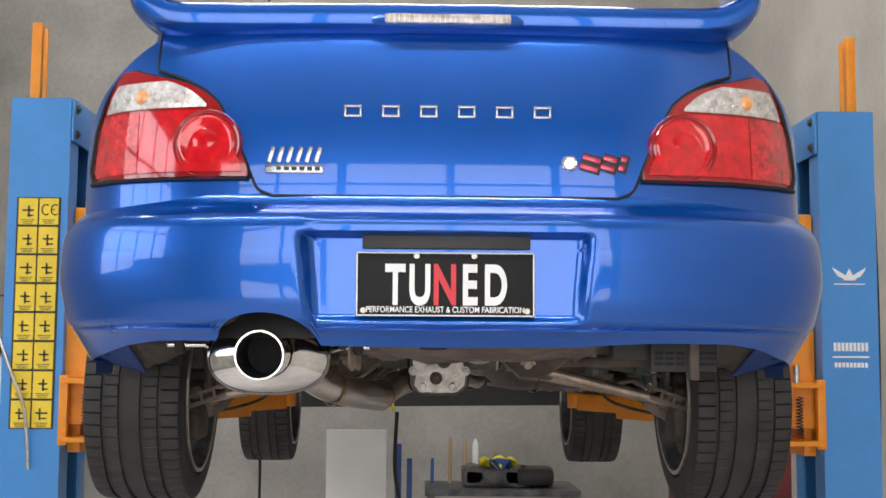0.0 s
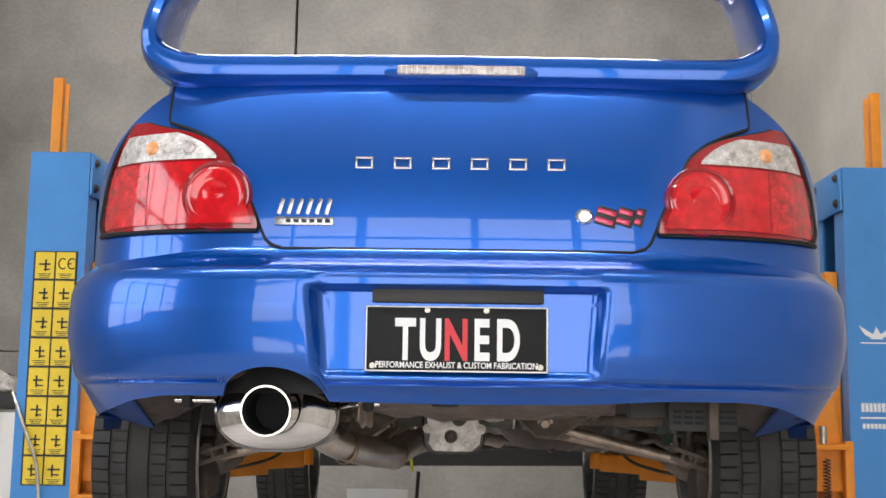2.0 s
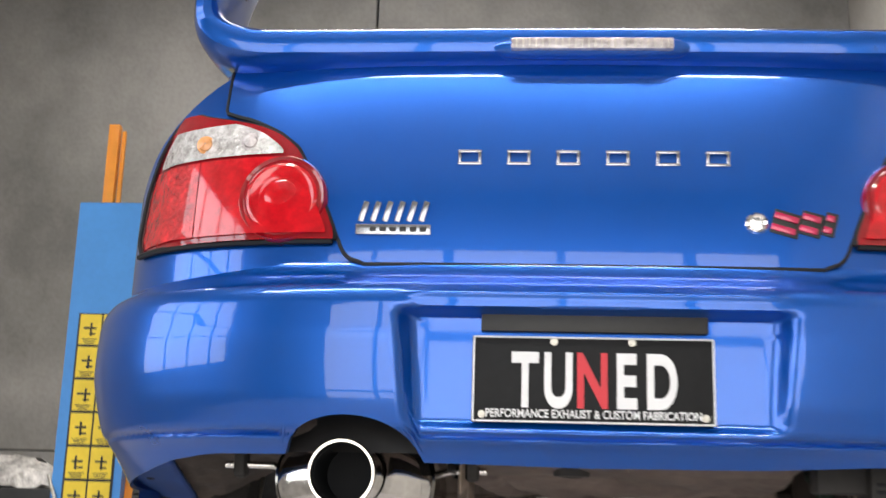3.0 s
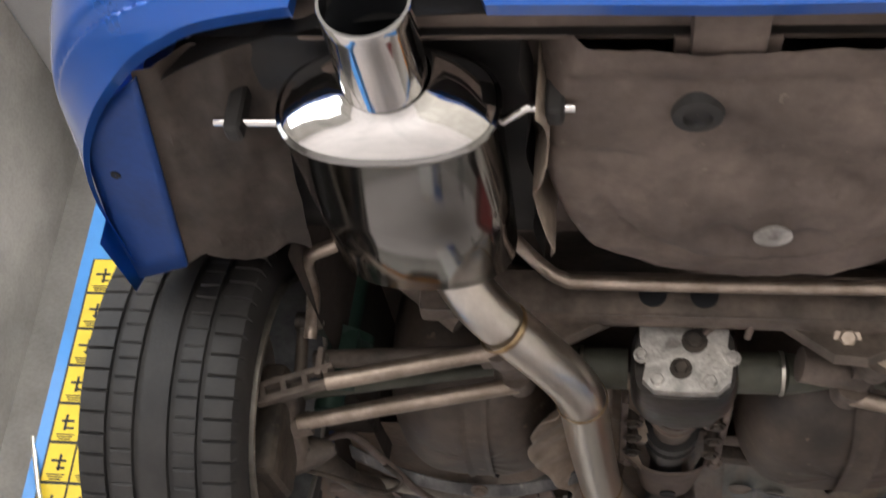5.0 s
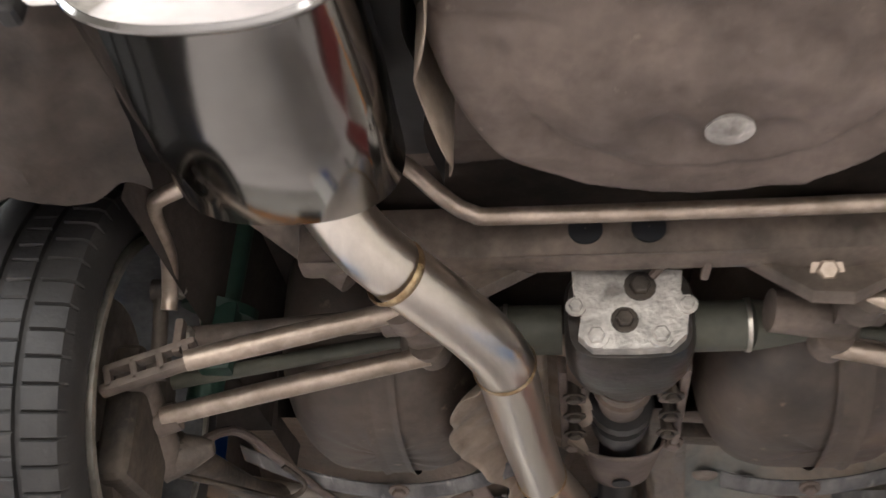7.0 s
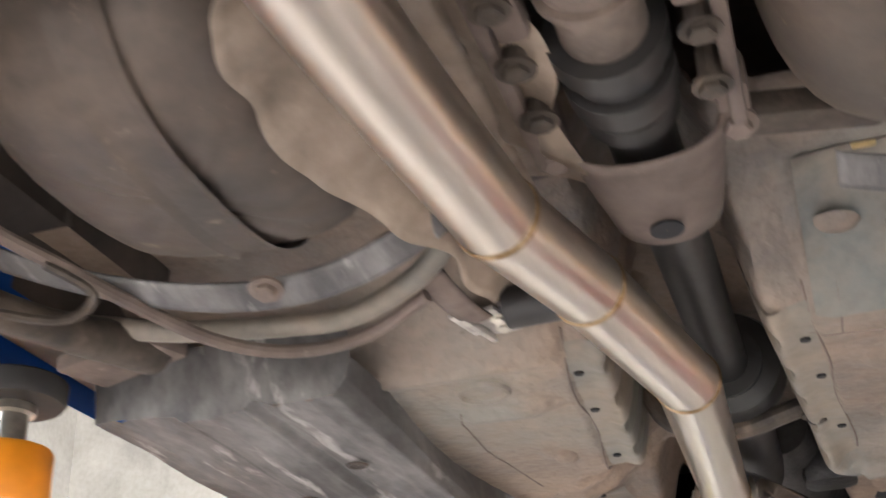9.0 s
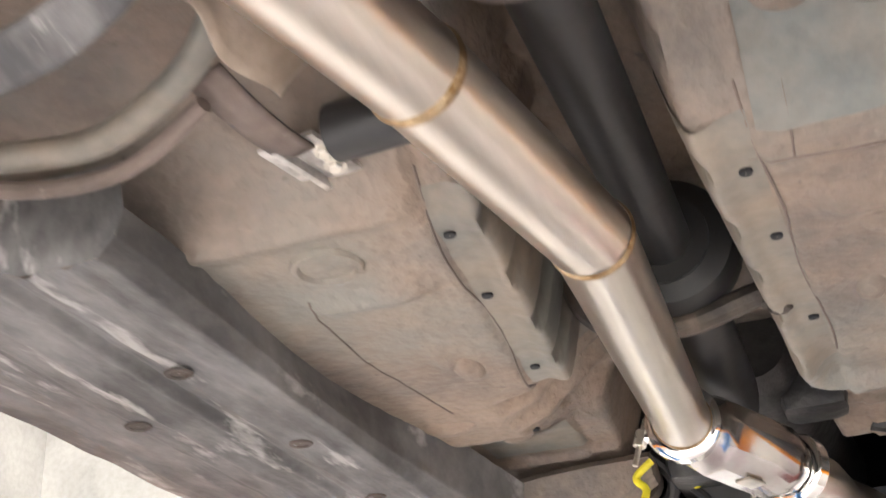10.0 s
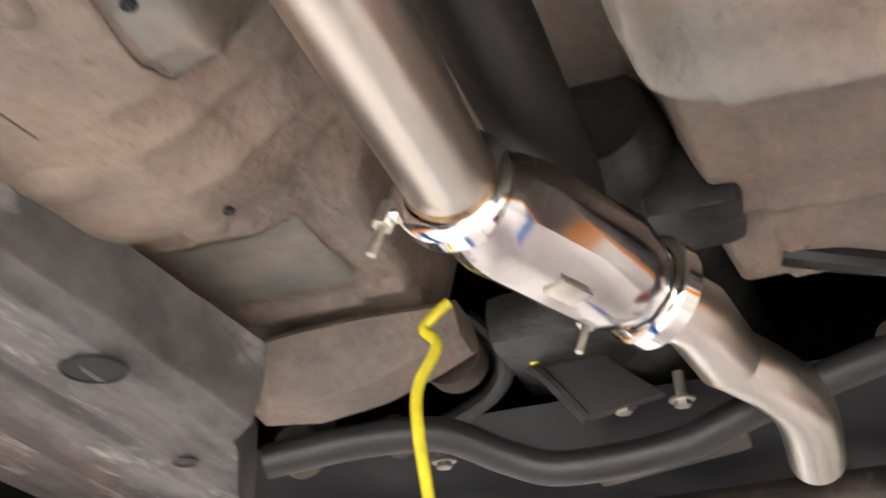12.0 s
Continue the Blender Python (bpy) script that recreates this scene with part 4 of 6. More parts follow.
for sd in (-1, 1):
    link = part("drop_link", Shape().tube([(sd * 0.645, 0.885, 1.71), (sd * 0.642, 0.905, 1.60)], 0.011, 12, straight=True).lathe([(0.017, -0.012), (0.017, 0.012)], pose(sd * 0.645, 0.885, 1.71, 0, 90), 16, True).lathe([(0.019, -0.012), (0.019, 0.012)], pose(sd * 0.642, 0.91, 1.605, 0, 90), 16, True), DARKMETAL, car)
    part("bolt", Shape().bolt((sd * 0.618, 0.88, 1.708), (-sd, -0.4, 0)), ZINC, link)
    part("bolt", Shape().bolt((sd * 0.61, 0.915, 1.655), (-sd, -0.4, 0)), ZINC, link)
    part("lateral_link", Shape().tube([(sd * 0.580, 0.84, 1.583), (sd * 0.47, 0.84, 1.609), (sd * 0.295, 0.845, 1.652)], [0.0145, 0.0155, 0.0145], 18, straight=True), STEEL, car, "worn tubular lateral link")
    part("lateral_link", Shape().tube([(sd * 0.66, 0.997, 1.566), (sd * 0.50, 0.987, 1.60), (sd * 0.275, 0.972, 1.642)], [0.0145, 0.0155, 0.0145], 18, straight=True), STEEL, car)
    part("toe_link", Shape().tube([(sd * 0.64, 0.98, 1.68), (sd * 0.30, 0.927, 1.68)], 0.017, 16, straight=True).tube([(sd * 0.335, 0.93, 1.68), (sd * 0.27, 0.92, 1.68)], 0.026, 16, straight=True), DUSTMETAL, car, "dusty dark toe link")
    part("link_bush", Shape().tube([(sd * 0.30, 0.835, 1.652), (sd * 0.292, 0.875, 1.652)], 0.026, 18, straight=True).tube([(sd * 0.278, 0.955, 1.655), (sd * 0.272, 0.995, 1.655)], 0.027, 18, straight=True), DUSTMETAL, car)
    q = Shape()
    q.box((sd * 0.632, 0.849, 1.594), (0.125, 0.022, 0.010), 0.003, (0, -sd * -19, 0)).box((sd * 0.632, 0.849, 1.566), (0.13, 0.022, 0.012), 0.003, (0, -sd * -19, 0))
    for k in range(4):
        q.box((sd * (0.582 + 0.034 * k), 0.849, 1.596 - 0.0115 * k), (0.010, 0.022, 0.034), 0.003, (0, sd * 19, 0))
    q.box((sd * 0.597, 0.849, 1.621), (0.012, 0.02, 0.05), 0.004)
    part("link_bracket", q, DUSTMETAL, car)
    q = Shape().box((sd * 0.695, 1.0, 1.55), (0.05, 0.16, 0.20), 0.02, (0, 0, 0), 3).tube([(sd * 0.70, 1.01, 1.475), (sd * 0.74, 1.01, 1.475)], 0.06, 20, straight=True).tube([(sd * 0.69, 1.09, 1.56), (sd * 0.66, 1.10, 1.545)], 0.03, 16, straight=True)
    part("hub_carrier", q, DARKMETAL, car)
    q = Shape().tube([(sd * 0.672, 1.10, 1.555), (sd * 0.65, 1.22, 1.565), (sd * 0.63, 1.42, 1.59), (sd * 0.61, 1.60, 1.63)], [0.028, 0.022, 0.02, 0.03], 14, 4)
    part("trailing_arm", q, DARKMETAL, car)
    part("knuckle", Shape().tube([(sd * 0.672, 0.875, 1.585), (sd * 0.685, 0.95, 1.60), (sd * 0.690, 1.02, 1.57), (sd * 0.685, 1.10, 1.535)], [0.018, 0.026, 0.032, 0.034], 16, 4).tube([(sd * 0.69, 1.10, 1.538), (sd * 0.655, 1.10, 1.548), (sd * 0.63, 1.10, 1.553), (sd * 0.612, 1.10, 1.556)], [0.036, 0.030, 0.020, 0.010], 16, 4).tube([(sd * 0.672, 1.01, 1.562), (sd * 0.640, 1.008, 1.572)], 0.022, 14, straight=True), DUSTMETAL, car, "dirty cast wheel knuckle")
    part("damper", Shape().tube([(sd * 0.63, 1.08, 1.62), (sd * 0.60, 1.05, 1.92)], 0.027, 18, straight=True).tube([(sd * 0.618, 1.065, 1.76), (sd * 0.615, 1.062, 1.775)], 0.06, 20, straight=True).box((sd * 0.60, 1.03, 1.70), (0.05, 0.04, 0.11), 0.006), GREEN, car, "dull green suspension strut")
    part("drive_shaft", Shape().tube([(sd * 0.09, 1.0, 1.69), (sd * 0.17, 0.998, 1.69)], 0.036, 24, straight=True).tube([(sd * 0.17, 0.998, 1.69), (sd * 0.22, 1.01, 1.695), (sd * 0.29, 1.03, 1.70)], [0.037, 0.03, 0.014], 20, straight=True).tube([(sd * 0.29, 1.03, 1.70), (sd * 0.68, 1.05, 1.64)], 0.012, 14, straight=True), mat("greenish_cv_boot", (0.085, 0.085, 0.065), 0.6, 0, 0.25, 12, 0.2), car)
    part("boot_band", Shape().tube([(sd * 0.166, 0.998, 1.69), (sd * 0.172, 0.998, 1.69)], 0.0385, 28, straight=True), ZINC, car)
    part("brake_hose", Shape().tube([(sd * 0.69, 1.16, 1.56), (sd * 0.62, 1.20, 1.62), (sd * 0.57, 1.30, 1.61), (sd * 0.535, 1.40, 1.60), (sd * 0.49, 1.52, 1.592), (sd * 0.43, 1.595, 1.597), (sd * 0.352, 1.625, 1.615), (sd * 0.27, 1.60, 1.64)], 0.008, 10, 5), UNDERSEAL, car)
    part("brake_line", Shape().tube([(sd * 0.69, 1.10, 1.52), (sd * 0.62, 1.20, 1.53), (sd * 0.56, 1.34, 1.55), (sd * 0.53, 1.36, 1.58), (sd * 0.56, 1.32, 1.60)], 0.005, 8, 5), DARKMETAL, car)

# subframe
q = Shape().box((0.0, 0.80, 1.728), (0.86, 0.05, 0.08), 0.012)
q.grid(lambda x, v: (x, 0.772 + 0.05 * v, 1.688 - 0.03 * math.exp(-((abs(x) - 0.25) / 0.09) ** 2) * v + 0.012 * v), lin(-0.42, 0.42, 50), lin(0, 1, 6))
sub = part("rear_subframe", q, DUSTMETAL, car, "dirty dark steel rear subframe")
for x in (-0.055, 0.025):
    part("hole", Shape().lathe([(0.022, 0), (0.022, 0.003), (0.001, 0.003)], pose(x, 0.7735, 1.725, 90), 24), GAP, sub)
for sd in (-1, 1):
    q = Shape().slab([(-0.11, 0.03), (-0.05, 0.035), (0.05, 0.03), (0.12, 0.05), (0.13, 0.02), (0.06, -0.03), (0.02, -0.055), (-0.03, -0.05), (-0.06, -0.02)], 0.02, pose(sd * 0.25, 0.825, 1.676, 68, 0, 0))
    lug = part("mount_plate", q, DUSTMETAL, sub)
    part("bolt", Shape().bolt((sd * 0.243, 0.803, 1.672), (0, -1, -0.4), 0.014, 0.014), STEEL, lug)
    part("cross_arm", Shape().tube([(sd * 0.36, 0.83, 1.70), (sd * 0.50, 0.80, 1.80), (sd * 0.58, 0.82, 1.86)], 0.03, 12, straight=True), DUSTMETAL, sub)
    part("inner_mount", Shape().tube([(sd * 0.19, 0.93, 1.68), (sd * 0.29, 0.95, 1.675), (sd * 0.30, 1.02, 1.68)], [0.03, 0.032, 0.025], 14, straight=True), DUSTMETAL, sub)

# differential
q = Shape().rings([oval(0.0, zc, y, a, b, n, 40) for y, a, b, n, zc in ((0.866, 0.080, 0.066, 4, 1.652), (0.885, 0.086, 0.072, 4, 1.652), (0.95, 0.086, 0.074, 3.4, 1.654), (1.01, 0.076, 0.068, 3, 1.658), (1.06, 0.060, 0.056, 2.5, 1.664), (1.11, 0.048, 0.047, 2, 1.670))])
diff = part("differential", q, OILY, car, "oily differential housing with an alloy rear cover")
outline = [(-0.074, 0.054), (-0.03, 0.058), (0.03, 0.055), (0.07, 0.05), (0.066, 0.02), (0.076, 0.0), (0.07, -0.04), (0.05, -0.058), (0.0, -0.06), (-0.05, -0.058), (-0.068, -0.04), (-0.062, -0.005), (-0.072, 0.02)]
part("rear_cover", Shape().slab(outline, 0.022, pose(0.0, 0.868, 1.65, 90)), ALU, diff, "corroded bright alloy cover")
for x, z, r in ((0.014, 1.678, 0.014), (-0.008, 1.63, 0.012), (-0.045, 1.607, 0.011), (0.037, 1.607, 0.011), (-0.07, 1.65, 0.009), (0.073, 1.65, 0.009)):
    part("bolt", Shape().bolt((x, 0.846, z), (0, -1, 0), r, 0.012), DARKMETAL if r > 0.0115 else ALU, diff)
part("breather", Shape().tube([(0.03, 0.84, 1.69), (0.07, 0.80, 1.715), (0.09, 0.79, 1.73), (0.10, 0.80, 1.70), (0.095, 0.83, 1.68)], 0.006, 8, 5), UNDERSEAL, diff)
part("nose", Shape().tube([(0.0, 1.10, 1.668), (0.0, 1.16, 1.677), (0.0, 1.20, 1.678), (0.0, 1.26, 1.68)], [0.050, 0.043, 0.036, 0.038], 24, 4).lathe([(0.036, -0.005), (0.046, -0.004), (0.046, 0.004), (0.036, 0.005)], pose(0, 1.185, 1.678, 90), 28), DUSTMETAL, diff)
part("flange", Shape().tube([(0.0, 1.25, 1.68), (0.0, 1.28, 1.682)], 0.052, 20, straight=True).tube([(0.0, 1.285, 1.682), (0.0, 1.31, 1.683)], 0.042, 20, straight=True), BLACK, diff)
for sd in (-1, 1):
    cx = 0.0
    part("front_mount", Shape().box((cx + sd * 0.092, 1.26, 1.69), (0.014, 0.34, 0.06), 0.005).box((cx + sd * 0.07, 1.20, 1.68), (0.03, 0.07, 0.03), 0.01), UNDERSEAL, diff)
    for y in (1.17, 1.25, 1.33):
        part("bolt", Shape().tube([(cx + sd * 0.075, y, 1.69), (cx + sd * 0.075, y, 1.655)], 0.011, 10, straight=True).bolt((cx + sd * 0.075, y, 1.655), (0, 0, -1), 0.012, 0.01), DARKMETAL, diff)
cradle = Shape().grid(lambda a, v: (0.004 + (0.080 - 0.022 * v) * math.sin(a), 1.405 + 0.17 * v, 1.70 - (0.066 - 0.004 * v) * max(0.0, math.cos(a)) ** 0.6), lin(-1.57, 1.57, 29), lin(0, 1, 10))
cr = part("shaft_cradle", cradle, UNDERSEAL, car, "dusty pressed steel shaft cradle", solid=0.004)
part("hole", Shape().lathe([(0.017, 0), (0.017, 0.002), (0.001, 0.002)], pose(0.004, 1.53, 1.6325, 178), 20), GAP, cr)
for sd in (-1, 1):
    part("cradle_lug", Shape().box((0.004 + sd * 0.085, 1.40, 1.69), (0.03, 0.08, 0.04), 0.008).bolt((0.004 + sd * 0.085, 1.42, 1.67), (0, -0.2, -1), 0.013, 0.014), UNDERSEAL, cr)
    part("cradle_arm", Shape().box((0.004 + sd * 0.15, 1.47, 1.70), (0.14, 0.04, 0.03), 0.008, (0, 0, sd * 12)), DARKMETAL, cr)
part("propeller_shaft", Shape().tube([(0.0, 1.335, 1.685), (0.004, 2.17, 1.735)], 0.034, 24, straight=True).tube([(0.004, 2.17, 1.735), (0.006, 2.21, 1.738)], 0.055, 24, straight=True).tube([(0.006, 2.21, 1.738), (0.01, 3.0, 1.77)], 0.044, 24, straight=True), BLACK, car, "dark propeller shaft")
part("shaft_coupling", Shape().tube([(0.0, 1.31, 1.683), (0.0, 1.345, 1.686)], 0.05, 24, straight=True).tube([(0.0, 1.36, 1.687), (0.0, 1.385, 1.688)], 0.045, 24, straight=True), BLACK, car)
part("centre_bearing", Shape().lathe([(0.05, -0.04), (0.078, -0.035), (0.086, -0.014), (0.086, 0.014), (0.078, 0.035), (0.05, 0.04)], pose(0.006, 2.215, 1.738, 93), 32), BLACK, car)
part("bearing_bracket", Shape().tube([(-0.12, 2.225, 1.73), (-0.09, 2.225, 1.67), (0.0, 2.225, 1.645), (0.09, 2.225, 1.665), (0.135, 2.23, 1.675)], 0.015, 10, 4).bolt((0.12, 2.225, 1.655), (0, 0, -1), 0.014, 0.014), DARKMETAL, car)


# fuel tank lobes
def lobe(cx, cy, cz, a, b, c, name, label=""):
    q = Shape()

    def p(u, v):
        cu, su, cv, sv = math.cos(u), math.sin(u), math.cos(v), math.sin(v)
        f = lambda t, e: math.copysign(abs(t) ** e, t)
        return (cx + a * f(cv, 0.55) * f(cu, 0.6), cy + b * f(cv, 0.7) * f(su, 0.75), cz + c * f(sv, 0.75) + 0.003 * wobble(cu * 2, su * 2, 1.5, cx))
    q.grid(p, lin(0, 2 * math.pi, 49), lin(-math.pi / 2, 0.6, 22))
    return part(name, q, TANK, car, label, smooth=60)


for sd, x0, half in ((-1, -0.376, 0.166), (1, 0.295, 0.180)):
    tank = lobe(x0, 1.245, 1.79, half, 0.222, 0.20, "fuel_tank", "dusty brown fuel tank lobe under a strap")
    sx = x0 + (0.012 if sd < 0 else 0.03)
    part("tank_strap", Shape().grid(lambda u, t: (sx - 0.045 * (1 - t / 3.1) * 0 + u, 1.245 - 0.229 * math.copysign(abs(math.cos(t)) ** 0.72, math.cos(t)), 1.79 - 0.206 * abs(math.sin(t)) ** 0.76 + (0.004 if abs(u) < 0.0165 else 0)), [-0.026, -0.023, -0.016, -0.013, 0.013, 0.016, 0.023, 0.026], lin(0.1, 3.05, 40)), TANK, car)
    q = Shape().grid(lambda x, v: (x0 + x, 1.432 + 0.04 * v - 0.05 * (x / 0.17) ** 2, 1.604 - 0.012 * v + 0.02 * (abs(x) / 0.2) ** 2), lin(-0.26 if sd < 0 else -0.13, 0.22, 40), lin(0, 1, 6))
    part("tank_guard", q, COVER, car, solid=0.004)
    part("bolt", Shape().bolt((sx - 0.015, 1.425, 1.59), (0, -0.3, -1), 0.012, 0.012), UNDERSEAL, car)

# crinkled heat shield between pipe and tank
SHIELD_EDGE = [(1.00, -0.205), (1.04, -0.248), (1.12, -0.256), (1.225, -0.270), (1.27, -0.258), (1.33, -0.236), (1.445, -0.197), (1.56, -0.185)]


def shield_point(u, y):
    e = soft(SHIELD_EDGE, y, 0.012)
    fold = math.sin(y * 62 + 2.5 * u) + 0.6 * math.sin(y * 31 + 1.0)
    return (e * (1 - u) - 0.115 * u + 0.004 * fold * (1 - u), y + 0.02 * u, 1.594 + 0.085 * u ** 0.8 + 0.012 * fold * u * (1 - u) * 2 - 0.004 * math.sin(y * 47) * (1 - u))


s = Shape().grid(shield_point, lin(0, 1, 18), lin(1.0, 1.56, 110))
part("heat_shield", s, SHIELD, car, "crinkled thin metal heat shield", smooth=60, solid=0.002)
s = Shape().grid(lambda u, v: (-0.055 - 0.075 * u + 0.01 * math.sin(v * 15), 1.04 + 0.42 * v, 1.68 + 0.03 * u - 0.03 * v + 0.008 * math.sin(v * 19 + 3 * u)), lin(0, 1, 10), lin(0, 1, 40))
part("heat_shield", s, SHIELD, car, smooth=60)
s = Shape().grid(lambda u, v: (-0.212 + 0.012 * math.sin(v * 9), 0.20 + 0.36 * v, 1.665 + 0.12 * u + 0.012 * math.sin(v * 14)), lin(0, 1, 6), lin(0, 1, 30))
part("heat_shield", s, SHIELD, car, solid=0.002)


# ---- floor pan ----
def floor_z(x, y):
    a = abs(x + 0.018)
    half = 0.139 + 0.075 * (y - 1.87)
    push = 0.016 * max(0, math.sin(y * 48 + 4 * a)) * step01(1.80, 1.86, y) * (1 - step01(2.40, 2.5, y))
    t = 1 - step01(half - 0.086 + push, half - 0.034 + 0.4 * push, a)
    near = x < -0.018
    z = 1.632 + 0.045 * (y - 1.87) + 0.19 * t
    z += 0.13 * (1 - step01(1.60, 1.86, y)) * (1 - t) - 0.018 * math.exp(-((y - 1.80) / 0.022) ** 2) * (1 - t) * step01(0.14, 0.18, a)
    qx, qy = 0.125 - a + 0.09, y - 2.55 + 0.09
    edge_d = math.hypot(max(qx, 0.0), max(qy, 0.0)) - 0.09 + min(0.0, max(qx, qy))
    front = step01(2.28, 2.42, y) * (1 - t)
    if near:
        m = step01(2.33, 2.42, y) * (1 - step01(2.62, 2.74, y))
        z = z * (1 - m) + m * (1.632 + 0.045 * (y - 1.87) + 0.19 * min(1.0, max(0.0, (0.262 - a) / 0.262)))
        ribs = step01(0.04, 0.08, a) * (1 - step01(0.20, 0.28, a))
        z -= ribs * (0.026 * math.exp(-((y - 2.518) / 0.020) ** 2) + 0.024 * math.exp(-((y - 2.442) / 0.018) ** 2) + 0.015 * math.exp(-((y - 2.38) / 0.016) ** 2))
        z += (1 - t) * 0.055 * step01(2.54, 2.66, y) * (1 - m * 0.5)
    else:
        z += front * (0.072 * step01(-0.015, 0.045, edge_d) - 0.026 * math.exp(-((edge_d + 0.028) / 0.020) ** 2))
    z += front * 0.012 * math.exp(-((edge_d - 0.085) / 0.018) ** 2) - 0.014 * math.exp(-((y - 2.89) / 0.014) ** 2) * (1 - t) - 0.03 * step01(2.90, 3.03, y)
    z -= 0.016 * math.exp(-((y - 1.955) / 0.028) ** 2) * step01(0.18, 0.22, a) * (1 - step01(0.30, 0.34, a))
    z -= 0.007 * step01(half + 0.012, half + 0.018, a)
    if 0.05 < t < 0.995:
        z += 0.018 * max(0, math.sin(y * 48 + 4 * a)) * (1 if y < 2.5 else 0.4)
    if x > 0.10:
        z += 0.048 * math.exp(-(((x - 0.28) / 0.15) ** 6 + ((y - 1.72) / 0.085) ** 6))
    z -= 0.010 * math.exp(-(((x + 0.275) / 0.012) ** 2 + ((y - 2.185) / 0.035) ** 2))
    return z + 0.003 * wobble(x, y, 4, 5) + 0.0012 * wobble(x, y, 22, 8)


s = Shape().grid(lambda x, y: (x, y, floor_z(x, y)), lin(-0.72, 0.72, 220), lin(1.455, 3.03, 230))
pan2 = part("floor_pan", s, FLOORPAN, car, "dusty sealed floor pan with a centre tunnel", smooth=60)
for x, y in ((-0.159, 1.871), (-0.170, 2.027), (-0.185, 2.277), (-0.266, 2.585), (0.119, 1.87), (0.133, 2.025), (0.154, 2.274), (0.19, 2.58)):
    part("hole", Shape().lathe([(0.0065, 0.0), (0.006, 0.003), (0.001, 0.003)], pose(x, y, floor_z(x, y) - 0.001, 180), 12), GAP, pan2)
part("pressing_ring", Shape().lathe([(0.038, -0.002), (0.035, 0.006), (0.030, 0.006), (0.027, 0.001), (0.001, 0.001)], pose(-0.287, 1.873, floor_z(-0.287, 1.873), 180), 32), FLOORPAN, pan2)
for x, y, r in ((0.24, 2.02, 0.022), (0.17, 1.745, 0.024), (0.25, 1.76, 0.02), (0.30, 2.15, 0.022), (-0.30, 2.60, 0.02)):
    part("dimple", Shape().lathe([(r * 1.3, -0.002), (r, 0.004), (r * 0.6, 0.007), (0.001, 0.008)], pose(x, y, floor_z(x, y), 180), 20), FLOORPAN, pan2)
for sd in (-1, 1):
    seam = [(-0.018 + sd * (0.153 + 0.075 * (y - 1.87) + 0.004 * math.sin(y * 17)), y) for y in lin(1.78, 2.40, 40)]
    part("panel_seam", Shape().tube([(x, y, floor_z(x, y) - 0.0005) for x, y in seam], 0.0014, 6, straight=True), UNDERSEAL, pan2)
    part("joint_strip", Shape().grid(lambda u, y: (-0.018 + sd * (0.078 + 0.074 * u + 0.075 * (y - 1.87)), y, floor_z(-0.018 + sd * (0.078 + 0.074 * u + 0.075 * (y - 1.87)), y) - 0.0012 - 0.007 * (1 - step01(0.4, 0.7, u))), lin(0, 1, 18), lin(1.80, 2.42, 160)), BLUEPAN, pan2, "greenish grey seam strip", smooth=60)
for line in (((-0.336, 1.937), (-0.352, 1.993), (-0.359, 2.145), (-0.332, 2.389)), ((0.163, 1.786), (0.162, 1.851)), ((0.123, 1.853), (0.24, 1.857), (0.37, 1.865))):
    pts = [(p[0] + (q[0] - p[0]) * k / 12, p[1] + (q[1] - p[1]) * k / 12) for p, q in zip(line, line[1:]) for k in range(13)]
    part("panel_seam", Shape().tube([(x, y, floor_z(x, y) - 0.0003) for x, y in pts], 0.0012, 6, straight=True), UNDERSEAL, pan2)
for x, y, rx, ry in ((-0.257, 2.227, 0.016, 0.034), (0.22, 2.20, 0.014, 0.032), (-0.359, 2.456, 0.032, 0.022)):
    part("raised_pressing", Shape().lathe([(1.35, -0.003), (1.0, 0.004), (0.6, 0.009), (0.01, 0.010)], pose(x, y, floor_z(x, y), 180) @ Matrix.Diagonal((rx, ry, 1, 1)), 24), FLOORPAN, pan2)
part("floor_beam", Shape().rings([[(x, y0, zt), (x, y0 + 0.012, zt + 0.012), (x, y0 + 0.09, zt + 0.012), (x, y0 + 0.11, zb + 0.02), (x, y0 + 0.07, zb), (x, y0 + 0.02, zb + 0.006)] for x, y0, zt, zb in ((-0.40, 2.885, 1.682, 1.612), (-0.33, 2.89, 1.692, 1.606), (-0.26, 2.90, 1.700, 1.620), (-0.20, 2.915, 1.706, 1.650), (-0.155, 2.93, 1.712, 1.680))]), FLOORPAN, car, "dusty floor crossbeam ahead of the tunnel", smooth=25)
part("earth_tab", Shape().box((0.212, 1.642, floor_z(0.212, 1.642) - 0.004), (0.026, 0.018, 0.012), 0.003), BRASS, car)
s = Shape().grid(lambda u, v: (0.135 + 0.33 * u, 1.63 + 0.18 * v, floor_z(0.135 + 0.33 * u, 1.63 + 0.18 * v) - 0.0025), lin(0, 1, 40), lin(0, 1, 26))
part("sealer_patch", s, BLUEPAN, car, "grey-blue sealer on the floor pressing", smooth=60)
s = Shape().grid(lambda u, v: (-0.40 + 0.16 * u, 2.68 + 0.16 * v, floor_z(-0.40 + 0.16 * u, 2.68 + 0.16 * v) - 0.0025), lin(0, 1, 20), lin(0, 1, 20))
part("sealer_patch", s, BLUEPAN, car, smooth=60)
